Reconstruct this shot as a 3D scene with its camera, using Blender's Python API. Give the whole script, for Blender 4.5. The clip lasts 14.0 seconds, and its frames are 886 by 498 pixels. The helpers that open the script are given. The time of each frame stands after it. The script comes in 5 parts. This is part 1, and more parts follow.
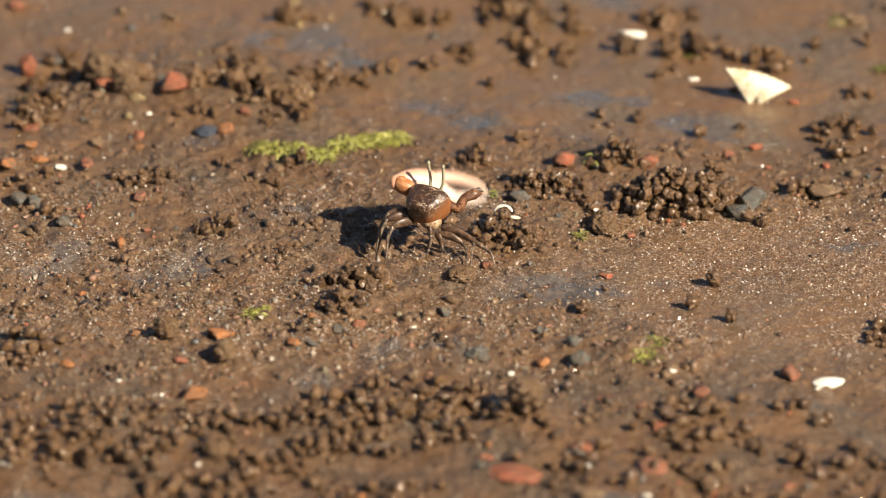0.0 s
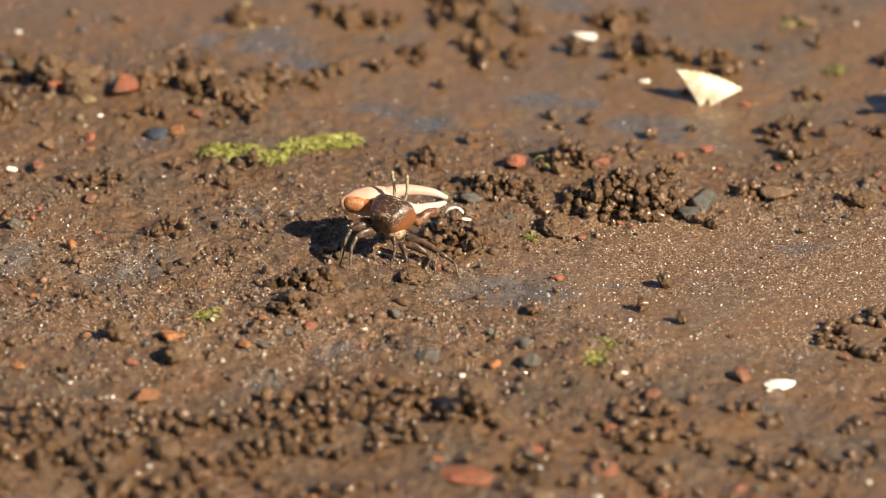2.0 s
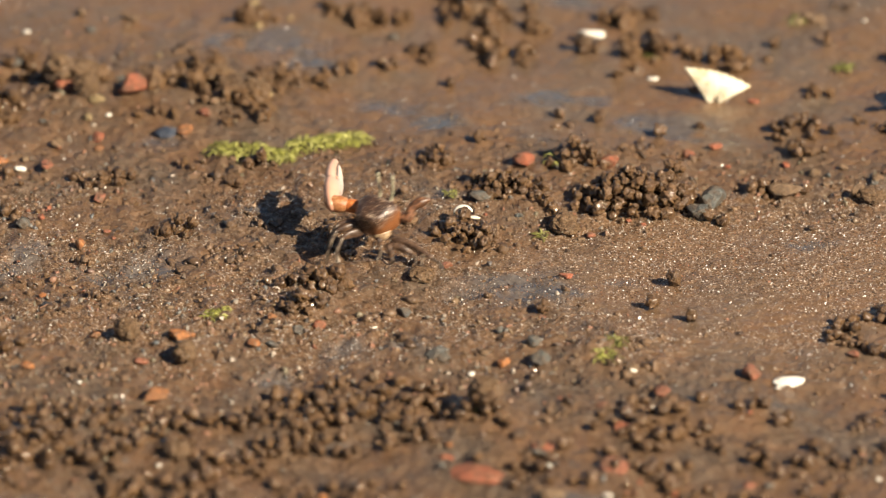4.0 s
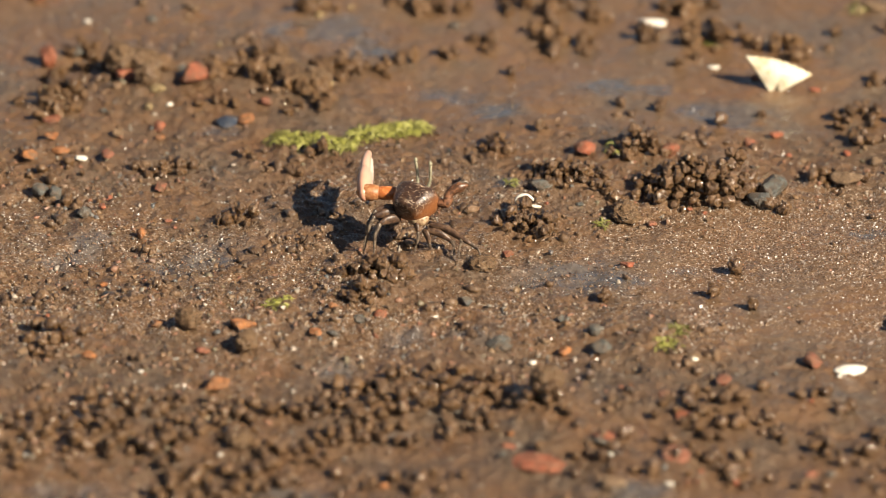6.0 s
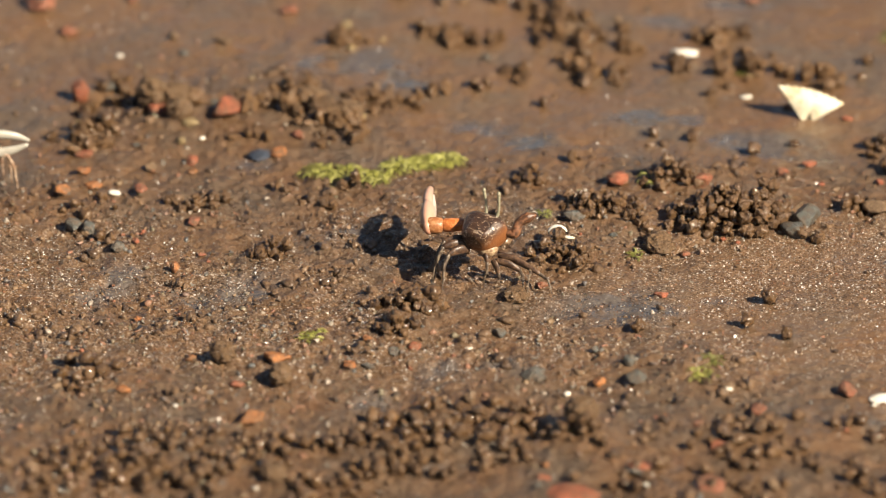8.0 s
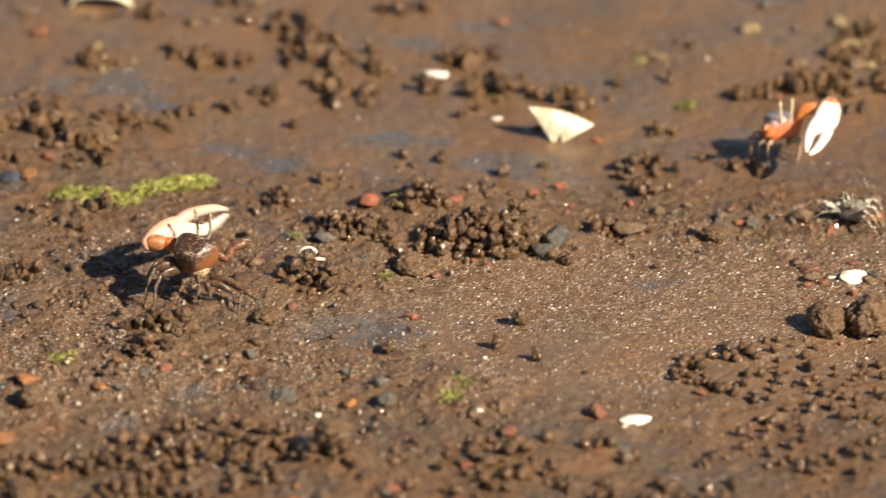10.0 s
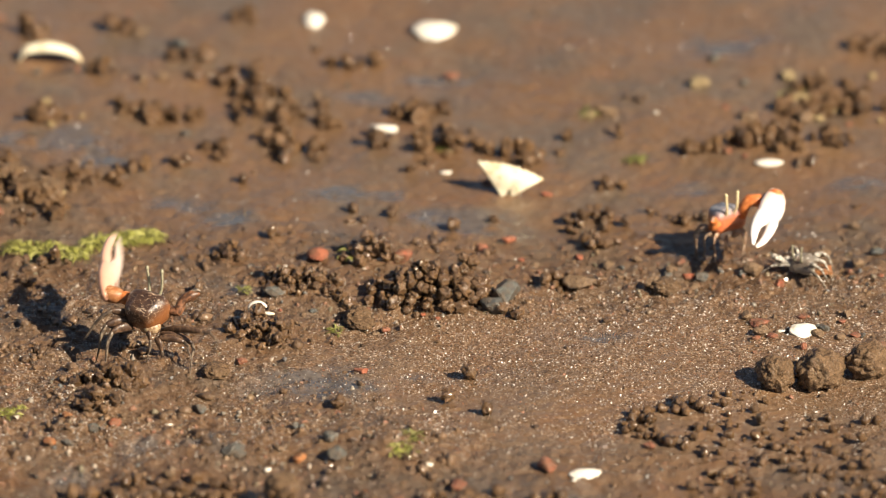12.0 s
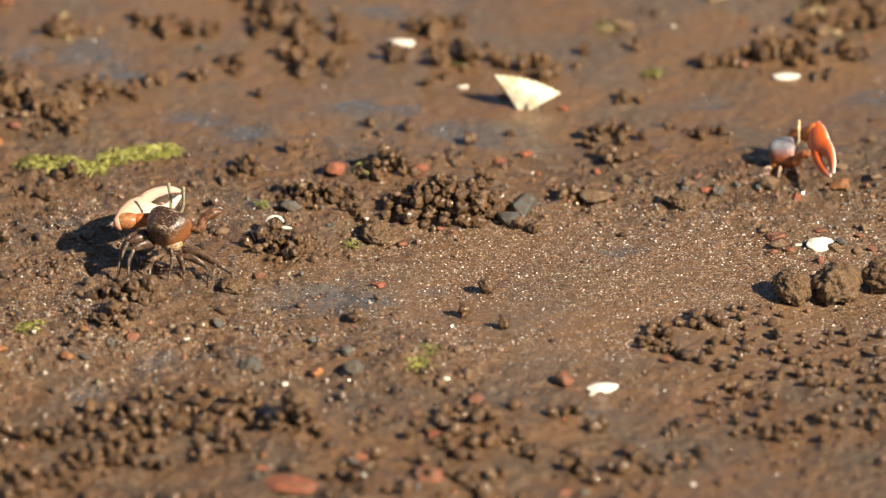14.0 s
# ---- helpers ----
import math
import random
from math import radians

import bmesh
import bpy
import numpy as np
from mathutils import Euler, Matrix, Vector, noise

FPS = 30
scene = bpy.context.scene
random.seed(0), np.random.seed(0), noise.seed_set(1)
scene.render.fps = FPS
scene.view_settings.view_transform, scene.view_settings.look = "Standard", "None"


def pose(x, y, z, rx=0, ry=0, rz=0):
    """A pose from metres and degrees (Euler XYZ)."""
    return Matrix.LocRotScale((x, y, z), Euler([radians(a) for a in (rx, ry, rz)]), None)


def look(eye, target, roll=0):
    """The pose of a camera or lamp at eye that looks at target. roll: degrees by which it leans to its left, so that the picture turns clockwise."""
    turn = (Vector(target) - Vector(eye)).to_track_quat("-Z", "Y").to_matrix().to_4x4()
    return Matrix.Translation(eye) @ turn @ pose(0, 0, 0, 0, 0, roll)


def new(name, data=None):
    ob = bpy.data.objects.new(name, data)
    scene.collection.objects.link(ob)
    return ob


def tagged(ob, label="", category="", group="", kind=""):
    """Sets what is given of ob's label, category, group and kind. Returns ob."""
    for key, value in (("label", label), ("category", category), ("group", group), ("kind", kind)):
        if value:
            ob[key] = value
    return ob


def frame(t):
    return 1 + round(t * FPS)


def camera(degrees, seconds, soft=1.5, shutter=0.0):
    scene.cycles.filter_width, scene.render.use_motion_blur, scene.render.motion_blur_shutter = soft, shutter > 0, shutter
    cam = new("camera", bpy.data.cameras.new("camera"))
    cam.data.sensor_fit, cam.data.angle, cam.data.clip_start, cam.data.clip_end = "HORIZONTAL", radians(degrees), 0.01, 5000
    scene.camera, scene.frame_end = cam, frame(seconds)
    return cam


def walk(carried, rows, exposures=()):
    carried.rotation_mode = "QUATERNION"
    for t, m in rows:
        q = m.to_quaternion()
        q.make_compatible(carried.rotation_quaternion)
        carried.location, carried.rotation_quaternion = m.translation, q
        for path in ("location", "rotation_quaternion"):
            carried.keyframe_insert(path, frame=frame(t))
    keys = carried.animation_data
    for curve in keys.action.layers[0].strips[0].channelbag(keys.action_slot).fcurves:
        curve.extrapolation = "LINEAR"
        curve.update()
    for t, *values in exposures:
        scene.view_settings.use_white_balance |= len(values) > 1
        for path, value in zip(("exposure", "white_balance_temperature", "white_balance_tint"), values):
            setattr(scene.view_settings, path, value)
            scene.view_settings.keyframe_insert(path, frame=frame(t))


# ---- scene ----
cam = camera(5.0, 14.0, soft=1.0, shutter=0.8)
cam.data.dof.use_dof = True
cam.data.dof.focus_distance = 3.6
cam.data.dof.aperture_fstop = 8.0
EYE = (0.0, -3.2627, 1.5214)
# seconds, pitch, roll, yaw of a long lens on a tripod
TURNS = [
    (0.0, -24.933, -0.212, 0.099),
    (0.5, -24.942, -0.113, 0.038),
    (1.0, -24.960, -0.301, -0.004),
    (1.5, -24.974, -0.243, -0.137),
    (2.0, -24.921, -0.320, -0.155),
    (4.3, -24.935, -0.048, -0.196),
    (4.5, -24.972, 0.055, -0.173),
    (5.0, -25.000, 0.000, 0.000),
    (5.5, -24.989, 0.068, 0.079),
    (6.0, -24.993, 0.078, 0.097),
    (6.5, -24.832, 0.251, 0.094),
    (7.0, -24.684, 0.330, 0.153),
    (7.5, -24.737, 0.486, 0.126),
    (8.0, -24.813, 0.558, 0.083),
    (8.5, -24.810, 0.389, -0.298),
    (9.0, -24.767, 0.318, -0.781),
    (9.2, -24.769, 0.270, -0.909),
    (11.3, -24.413, -0.229, -1.458),
    (11.5, -24.383, -0.093, -1.504),
    (12.0, -24.391, -0.043, -1.506),
    (12.5, -24.464, -0.070, -1.443),
    (13.0, -24.520, 0.046, -1.462),
    (13.5, -24.876, 0.062, -1.382),
    (14.0, -24.876, 0.039, -1.438),
]
walk(cam, [(t, pose(*EYE, 90 + p, r, y)) for t, p, r, y in TURNS])

# ---- world and sun ----
SUN_UP, SUN_ROUND = 36.0, 128.0
world = bpy.data.worlds.new("world")
scene.world = world
world.use_nodes = True
sky = world.node_tree.nodes.new("ShaderNodeTexSky")
sky.sky_type = "NISHITA"
sky.sun_disc = False
sky.sun_elevation, sky.sun_rotation = radians(SUN_UP), radians(SUN_ROUND)
back = world.node_tree.nodes["Background"]
back.inputs["Strength"].default_value = 0.031
world.node_tree.links.new(sky.outputs[0], back.inputs["Color"])
sun = new("sun", bpy.data.lights.new("sun", "SUN"))
sun.data.energy, sun.data.angle, sun.data.color = 5.0, radians(0.5), (1.0, 0.86, 0.665)
sx, sy = math.sin(radians(SUN_ROUND)), math.cos(radians(SUN_ROUND))
sun.matrix_world = look((3 * sx, 3 * sy, 3 * math.tan(radians(SUN_UP))), (0, 0, 0))
scene.view_settings.exposure = 1.1


# ---- materials ----
class Nodes:
    """Short hand for node materials."""

    def __init__(self, name):
        self.mat = bpy.data.materials.new(name)
        self.mat.use_nodes = True
        self.tree = self.mat.node_tree
        self.bsdf = self.tree.nodes["Principled BSDF"]
        self.coord = self.tree.nodes.new("ShaderNodeTexCoord").outputs["Object"]

    def node(self, kind, **sets):
        n = self.tree.nodes.new(kind)
        for k, v in sets.items():
            n.inputs[k].default_value = v
        return n

    def link(self, a, b):
        self.tree.links.new(a, b)

    def noise(self, scale, detail=4.0, rough=0.6, coord=None):
        n = self.node("ShaderNodeTexNoise", Scale=scale, Detail=detail, Roughness=rough)
        self.link(coord or self.coord, n.inputs["Vector"])
        return n.outputs["Fac"]

    def ramp(self, fac, *stops):
        n = self.tree.nodes.new("ShaderNodeValToRGB")
        el = n.color_ramp.elements
        while len(el) < len(stops):
            el.new(0.5)
        for e, (p, c) in zip(el, stops):
            e.position, e.color = p, (*c, 1) if isinstance(c, tuple) else (c, c, c, 1)
        self.link(fac, n.inputs["Fac"])
        return n.outputs["Color"]

    def mix(self, fac, a, b, how="MIX"):
        n = self.tree.nodes.new("ShaderNodeMix")
        n.data_type, n.blend_type = "RGBA", how
        for v, i in ((fac, 0), (a, 6), (b, 7)):
            s = n.inputs[i]
            if isinstance(v, (int, float)):
                s.default_value = (v, v, v, 1) if i else v
            elif isinstance(v, tuple):
                s.default_value = (*v, 1)
            else:
                self.link(v, s)
        return n.outputs[2]

    def bump(self, *pairs):
        last = None
        for height, strength, dist in pairs:
            b = self.node("ShaderNodeBump", Strength=strength, Distance=dist)
            self.link(height, b.inputs["Height"])
            if last:
                self.link(last, b.inputs["Normal"])
            last = b.outputs["Normal"]
        self.link(last, self.bsdf.inputs["Normal"])

    def out(self, color=None, rough=None, **sets):
        for v, k in ((color, "Base Color"), (rough, "Roughness")):
            if v is None:
                continue
            if isinstance(v, tuple):
                self.bsdf.inputs[k].default_value = (*v, 1)
            elif isinstance(v, (int, float)):
                self.bsdf.inputs[k].default_value = v
            else:
                self.link(v, self.bsdf.inputs[k])
        for k, v in sets.items():
            self.bsdf.inputs[k.replace("_", " ")].default_value = v
        return self.mat

    def per_object(self):
        return self.tree.nodes.new("ShaderNodeObjectInfo").outputs["Random"]

    def per_island(self):
        return self.tree.nodes.new("ShaderNodeNewGeometry").outputs["Random Per Island"]


def mud_material():
    """Silt with a skin of sand grains where it is sandy and, where it is soaked, a film greyed like the sky it
    reflects.
    """
    n = Nodes("wet_mud")

    def painted(name):
        a = n.tree.nodes.new("ShaderNodeAttribute")
        a.attribute_name = name
        return a.outputs["Fac"]

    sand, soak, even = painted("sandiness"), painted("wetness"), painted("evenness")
    broad, mid, fine = n.noise(24, 5, 0.6), n.noise(300, 5, 0.7), n.noise(1000, 4, 0.75)
    stain = n.noise(70, 4, 0.6)
    cells, specks = n.node("ShaderNodeTexVoronoi", Scale=1650.0), n.node("ShaderNodeTexVoronoi", Scale=2300.0)
    picks = []
    for v in (cells, specks):
        n.link(n.coord, v.inputs["Vector"])
        split = n.node("ShaderNodeSeparateColor")
        n.link(v.outputs["Color"], split.inputs[0])
        picks.append(split.outputs)
    rounded = n.ramp(cells.outputs["Distance"], (0.0, 1.0), (0.75, 0.0))
    # silt: brown, in places rusty or grey
    silt = n.ramp(mid, (0.28, (0.0912, 0.0489, 0.0241)), (0.5, (0.151, 0.0847, 0.0419)), (0.74, (0.206, 0.12, 0.0625)))
    calm = n.ramp(mid, (0.25, (0.127, 0.0716, 0.0357)), (0.75, (0.169, 0.098, 0.05)))
    silt = n.mix(even, silt, calm)
    silt = n.mix(n.ramp(stain, (0.52, 0.0), (0.72, 0.4)), silt, (0.172, 0.0768, 0.0322))
    grey = n.ramp(mid, (0.3, (0.0722, 0.0524, 0.0375)), (0.7, (0.142, 0.109, 0.0786)))
    silt = n.mix(n.ramp(broad, (0.46, 0.0), (0.62, 0.8)), silt, grey)
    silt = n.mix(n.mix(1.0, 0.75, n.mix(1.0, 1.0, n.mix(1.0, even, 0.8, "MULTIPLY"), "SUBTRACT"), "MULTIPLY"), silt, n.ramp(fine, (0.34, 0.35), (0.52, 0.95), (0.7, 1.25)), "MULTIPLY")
    # sand: each grain its own brown, a few rusty, dark or pale
    grain = n.ramp(picks[0][0], (0.0, (0.0516, 0.0306, 0.0179)), (0.2, (0.112, 0.0629, 0.0322)), (0.5, (0.163, 0.0925, 0.0464)), (0.78, (0.224, 0.131, 0.0697)), (0.92, (0.284, 0.175, 0.102)), (0.98, (0.413, 0.314, 0.223)))
    color = n.mix(n.mix(1.0, sand, 0.85, "MULTIPLY"), silt, grain)
    pale = n.mix(1.0, n.ramp(picks[1][1], (0.945, 0.0), (0.96, 0.75)), n.ramp(sand, (0.1, 0.15), (0.6, 1.0)), "MULTIPLY")
    color = n.mix(pale, color, (0.6, 0.5, 0.4))
    # water film: damp, with the reflected sky's blue-grey put into its colour
    film = n.ramp(n.mix(1.0, soak, n.ramp(n.noise(30, 3, 0.5), (0.58, 0.0), (0.7, 0.35)), "ADD"), (0.12, 0.0), (1.0, 1.0))
    color = n.mix(n.mix(1.0, film, 0.72, "MULTIPLY"), color, n.ramp(mid, (0.3, (0.054, 0.052, 0.05)), (0.7, (0.112, 0.108, 0.105))))
    dry = n.mix(1.0, 1.0, n.mix(1.0, film, 0.7, "MULTIPLY"), "SUBTRACT")
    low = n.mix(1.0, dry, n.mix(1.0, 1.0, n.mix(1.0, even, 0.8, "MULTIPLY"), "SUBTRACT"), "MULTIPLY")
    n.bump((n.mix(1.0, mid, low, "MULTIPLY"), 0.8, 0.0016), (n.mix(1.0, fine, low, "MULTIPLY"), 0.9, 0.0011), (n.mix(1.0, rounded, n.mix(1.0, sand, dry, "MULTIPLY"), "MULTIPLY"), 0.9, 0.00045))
    damp = n.mix(sand, n.mix(even, 0.3, 0.36), n.ramp(picks[0][2], (0.1, 0.5), (0.9, 0.2)))
    skin = n.node("ShaderNodeBump", Strength=0.35, Distance=0.0007)
    n.link(n.mix(1.0, n.noise(650, 3, 0.6), low, "MULTIPLY"), skin.inputs["Height"])
    n.link(skin.outputs["Normal"], n.bsdf.inputs["Coat Normal"])
    n.link(n.mix(film, n.ramp(broad, (0.35, 0.75), (0.65, 0.3)), 1.0), n.bsdf.inputs["Coat Weight"])
    return n.out(color, n.mix(film, damp, 0.1), IOR=1.38, Coat_Roughness=0.14, Coat_IOR=1.35)


def pellet_material(name="pellet_mud", coat=1.0, tone=1.0):
    n = Nodes(name)
    geo = n.tree.nodes.new("ShaderNodeNewGeometry").outputs["Position"]
    a, b = n.noise(520, 5, 0.75, geo), n.noise(1700, 3, 0.7, geo)
    dark = n.ramp(a, (0.3, (0.0495, 0.0255, 0.0103)), (0.55, (0.099, 0.0529, 0.0215)), (0.8, (0.184, 0.101, 0.0423)))
    pale = n.ramp(a, (0.3, (0.0792, 0.042, 0.0176)), (0.7, (0.218, 0.121, 0.0527)))
    color = n.mix(1.0, n.mix(n.per_object(), dark, pale), tone, "MULTIPLY")
    n.bump((a, 0.8, 0.0014), (b, 0.9, 0.0006))
    # a film of water that follows the grain of the mud
    ripple = n.node("ShaderNodeBump", Strength=0.3, Distance=0.0006)
    n.link(n.noise(1000, 3, 0.65, geo), ripple.inputs["Height"])
    n.link(ripple.outputs["Normal"], n.bsdf.inputs["Coat Normal"])
    return n.out(color, n.ramp(b, (0.3, 0.2), (0.7, 0.42)), IOR=1.4, Coat_Weight=coat, Coat_Roughness=0.12)


def crumb_material():
    n = Nodes("crumb_mud")
    a, b = n.noise(420, 4, 0.7), n.noise(1500, 3, 0.7)
    color = n.ramp(n.per_island(), (0.0, (0.0758, 0.0423, 0.0208)), (0.5, (0.151, 0.0865, 0.0415)), (1.0, (0.228, 0.138, 0.0735)))
    color = n.mix(0.6, color, n.ramp(a, (0.35, 0.45), (0.65, 1.0)), "MULTIPLY")
    n.bump((a, 0.8, 0.0012), (b, 1.0, 0.0008))
    return n.out(color, 0.35, IOR=1.4, Coat_Weight=0.9, Coat_Roughness=0.12)


def stone_material(name, low, high, rough=0.5, mud=0.55):
    """A stone with mottled colour and a partial smear of mud."""
    n = Nodes(name)
    geo = n.tree.nodes.new("ShaderNodeNewGeometry").outputs["Position"]
    a, b = n.noise(520, 5, 0.75, geo), n.noise(1500, 3, 0.7, geo)
    color = n.mix(n.ramp(a, (0.35, 0.0), (0.62, 1.0)), low, high)
    color = n.mix(0.6, color, n.ramp(b, (0.35, 0.45), (0.6, 1.0)), "MULTIPLY")
    smear = n.ramp(n.noise(360, 5, 0.75, geo), (0.45, 0.0), (0.57, mud))
    color = n.mix(smear, color, n.ramp(b, (0.3, (0.08, 0.048, 0.026)), (0.7, (0.19, 0.12, 0.068))))
    n.bump((a, 0.9, 0.0012), (b, 0.9, 0.0006))
    return n.out(color, rough)


def grain_material():
    n = Nodes("sand_grains")
    pick = n.per_island()
    # the palest are white grains whose colour also stands in for sun glints
    color = n.ramp(pick, (0.0, (0.0504, 0.0317, 0.0197)), (0.25, (0.101, 0.059, 0.0329)), (0.5, (0.155, 0.0906, 0.0489)), (0.7, (0.218, 0.134, 0.078)), (0.76, (0.235, 0.088, 0.0423)), (0.82, (0.252, 0.185, 0.132)), (0.9, (0.504, 0.458, 0.404)), (0.96, (0.714, 0.704, 0.677)))
    return n.out(color, n.ramp(pick, (0.0, 0.5), (0.6, 0.42), (0.9, 0.25)), IOR=1.45)


def grit_material():
    n = Nodes("grit")
    color = n.ramp(n.per_island(), (0.0, (0.05, 0.04, 0.032)), (0.16, (0.13, 0.078, 0.042)), (0.36, (0.2, 0.12, 0.062)), (0.5, (0.15, 0.13, 0.085)), (0.62, (0.24, 0.115, 0.07)), (0.72, (0.22, 0.12, 0.075)), (0.8, (0.1, 0.105, 0.105)), (0.9, (0.17, 0.15, 0.12)), (0.985, (0.36, 0.3, 0.24)))
    n.bump((n.noise(1200, 3, 0.7), 0.8, 0.0006))
    return n.out(color, 0.36, IOR=1.4, Coat_Weight=0.3, Coat_Roughness=0.2)


def shell_material(name, pale, stain):
    n = Nodes(name)
    a, b = n.noise(260, 4, 0.6), n.noise(1200, 3)
    color = n.mix(n.ramp(a, (0.5, 0.0), (0.72, 0.85)), pale, stain)
    n.bump((b, 0.35, 0.0003))
    return n.out(color, 0.45)


def algae_material(name="algae_green", k=1.0):
    n = Nodes(name)
    color = n.ramp(n.per_island(), (0.0, (0.09, 0.07, 0.03)), (0.3, (0.13, 0.125, 0.03)), (0.65, (0.27, 0.27, 0.05)), (1.0, (0.5, 0.49, 0.18)))
    return n.out(n.mix(1.0, color, k, "MULTIPLY"), 0.4)


def carapace_material(name, top, side, fleck, low=-0.0022, lean=0.0):
    """Dark above, lighter below and, by lean, towards its right; winding pale lines on top."""
    n = Nodes(name)
    sep = n.tree.nodes.new("ShaderNodeSeparateXYZ")
    n.link(n.coord, sep.inputs[0])
    slope = n.tree.nodes.new("ShaderNodeMath")
    slope.operation, slope.inputs[1].default_value = "MULTIPLY_ADD", -lean
    n.link(sep.outputs["X"], slope.inputs[0])
    n.link(sep.outputs["Z"], slope.inputs[2])
    height = n.node("ShaderNodeMapRange")
    n.link(slope.outputs[0], height.inputs["Value"])
    height.inputs["From Min"].default_value, height.inputs["From Max"].default_value = low, low + 0.0036
    a = n.noise(330, 4, 0.7)
    color = n.mix(height.outputs[0], side, top)
    color = n.mix(n.ramp(a, (0.4, 0.0), (0.75, 0.6)), color, (0.16, 0.075, 0.03))
    stretch = n.node("ShaderNodeMapping", Scale=(0.45, 1.0, 1.0))
    n.link(n.coord, stretch.inputs["Vector"])
    lines = n.ramp(n.noise(420, 2, 0.5, stretch.outputs[0]), (0.472, 0.0), (0.488, 0.8), (0.498, 0.8), (0.514, 0.0))
    spots = n.mix(1.0, n.ramp(n.noise(950, 3, 0.6), (0.60, 0.0), (0.66, 0.8)), n.mix(1.0, lines, n.ramp(n.noise(260, 2), (0.42, 0.0), (0.56, 1.0)), "MULTIPLY"), "ADD")
    color = n.mix(n.mix(1.0, spots, height.outputs[0], "MULTIPLY"), color, fleck)
    n.bump((a, 0.6, 0.0007), (n.noise(1400, 3), 0.5, 0.0003))
    return n.out(color, 0.34)


def claw_material(name, base, tip, inner=None, upper=None):
    """Shaded along the claw from its base to its tip; inner: the colour of the inner face; upper: of the movable finger's side."""
    n = Nodes(name)
    sep = n.tree.nodes.new("ShaderNodeSeparateXYZ")
    n.link(n.coord, sep.inputs[0])
    along = n.node("ShaderNodeMapRange")
    n.link(sep.outputs["Y"], along.inputs["Value"])
    along.inputs["From Min"].default_value, along.inputs["From Max"].default_value = -0.001, 0.011
    color = n.mix(along.outputs[0], base, tip)
    a = n.noise(380, 3)
    color = n.mix(n.ramp(a, (0.45, 0.0), (0.75, 0.35)), color, base)
    if upper:
        edge = n.node("ShaderNodeMapRange")
        n.link(sep.outputs["Z"], edge.inputs["Value"])
        edge.inputs["From Min"].default_value, edge.inputs["From Max"].default_value = 0.0, 0.0045
        edge.inputs["To Max"].default_value = 0.8
        color = n.mix(edge.outputs[0], color, upper)
    if inner:
        side = n.node("ShaderNodeMapRange")
        n.link(sep.outputs["X"], side.inputs["Value"])
        side.inputs["From Min"].default_value, side.inputs["From Max"].default_value = 0.0003, -0.0009
        color = n.mix(side.outputs[0], color, inner)
    n.bump((n.noise(900, 2), 0.15, 0.0003))
    return n.out(color, 0.38)


def limb_material(name, dark, pale):
    n = Nodes(name)
    color = n.mix(n.ramp(n.noise(700, 3, 0.6), (0.45, 0.0), (0.62, 1.0)), dark, pale)
    n.bump((n.noise(1500, 3), 0.4, 0.0003))
    return n.out(color, 0.35)


GRIT = grit_material()
MUD, PELLET, CRUMB, GRAIN, ALGA = mud_material(), pellet_material(), crumb_material(), grain_material(), algae_material()
RED_STONE = stone_material("red_brick_stone", (0.33, 0.085, 0.042), (0.45, 0.15, 0.075), 0.4, 0.65)
MUDDY_RED = stone_material("muddy_red_stone", (0.28, 0.09, 0.05), (0.38, 0.15, 0.085), 0.4, 0.8)
ORANGE_STONE = stone_material("orange_stone", (0.36, 0.125, 0.04), (0.5, 0.21, 0.07), 0.4, 0.75)
GREY_STONE = stone_material("grey_stone", (0.06, 0.063, 0.058), (0.16, 0.165, 0.15), 0.3, 0.6)
OCHRE_STONE = stone_material("ochre_stone", (0.18, 0.11, 0.062), (0.29, 0.19, 0.105), 0.4, 0.8)
TAN_STONE = stone_material("tan_stone", (0.28, 0.2, 0.095), (0.42, 0.32, 0.16), 0.4, 0.5)
MUSSEL = stone_material("mussel_blue", (0.02, 0.03, 0.05), (0.06, 0.08, 0.12), 0.3, 0.3)
LUMP_MUD = stone_material("lump_mud", (0.11, 0.066, 0.034), (0.22, 0.135, 0.072), 0.2, 0.8)
WHITE_SHELL = shell_material("white_shell", (0.7, 0.66, 0.58), (0.5, 0.42, 0.3))
CREAM_SHELL = shell_material("cream_shell", (0.7, 0.64, 0.48), (0.46, 0.3, 0.1))
PELLET_DULL = pellet_material("pellet_dull", 0.85, 1.0)
CLOD_MUD = pellet_material("clod_mud", 0.35, 1.05)
ALGA_DARK = algae_material("algae_dark", 0.55)

# ---- ground ----
# place, reach and height of the swells, then of the hollows
SWELLS = [
    (0.0763, 0.0505, 0.0305, 0.0193, 0.0025), (0.0358, 0.0613, 0.0143, 0.0145, 0.0015), (-0.0326, -0.035, 0.0179, 0.0166, 0.002), (0.0233, 0.0162, 0.0141, 0.0134, 0.001),
    (-0.0901, 0.1403, 0.0457, 0.0247, 0.003), (-0.1087, -0.1557, 0.0501, 0.0275, 0.003), (-0.0163, -0.1345, 0.0329, 0.0185, 0.003), (0.0283, -0.13, 0.0116, 0.012, 0.004),
    (0.0091, -0.0696, 0.065, 0.0141, 0.002), (-0.0757, -0.0684, 0.0217, 0.0131, 0.0025), (0.0602, -0.0768, 0.0177, 0.0122, 0.003), (0.0637, 0.088, 0.0113, 0.0107, 0.003),
    (0.219, 0.1823, 0.0315, 0.02, 0.002), (-0.1398, -0.0926, 0.0235, 0.0187, 0.002), (0.0904, -0.13, 0.0466, 0.0139, 0.002),
]
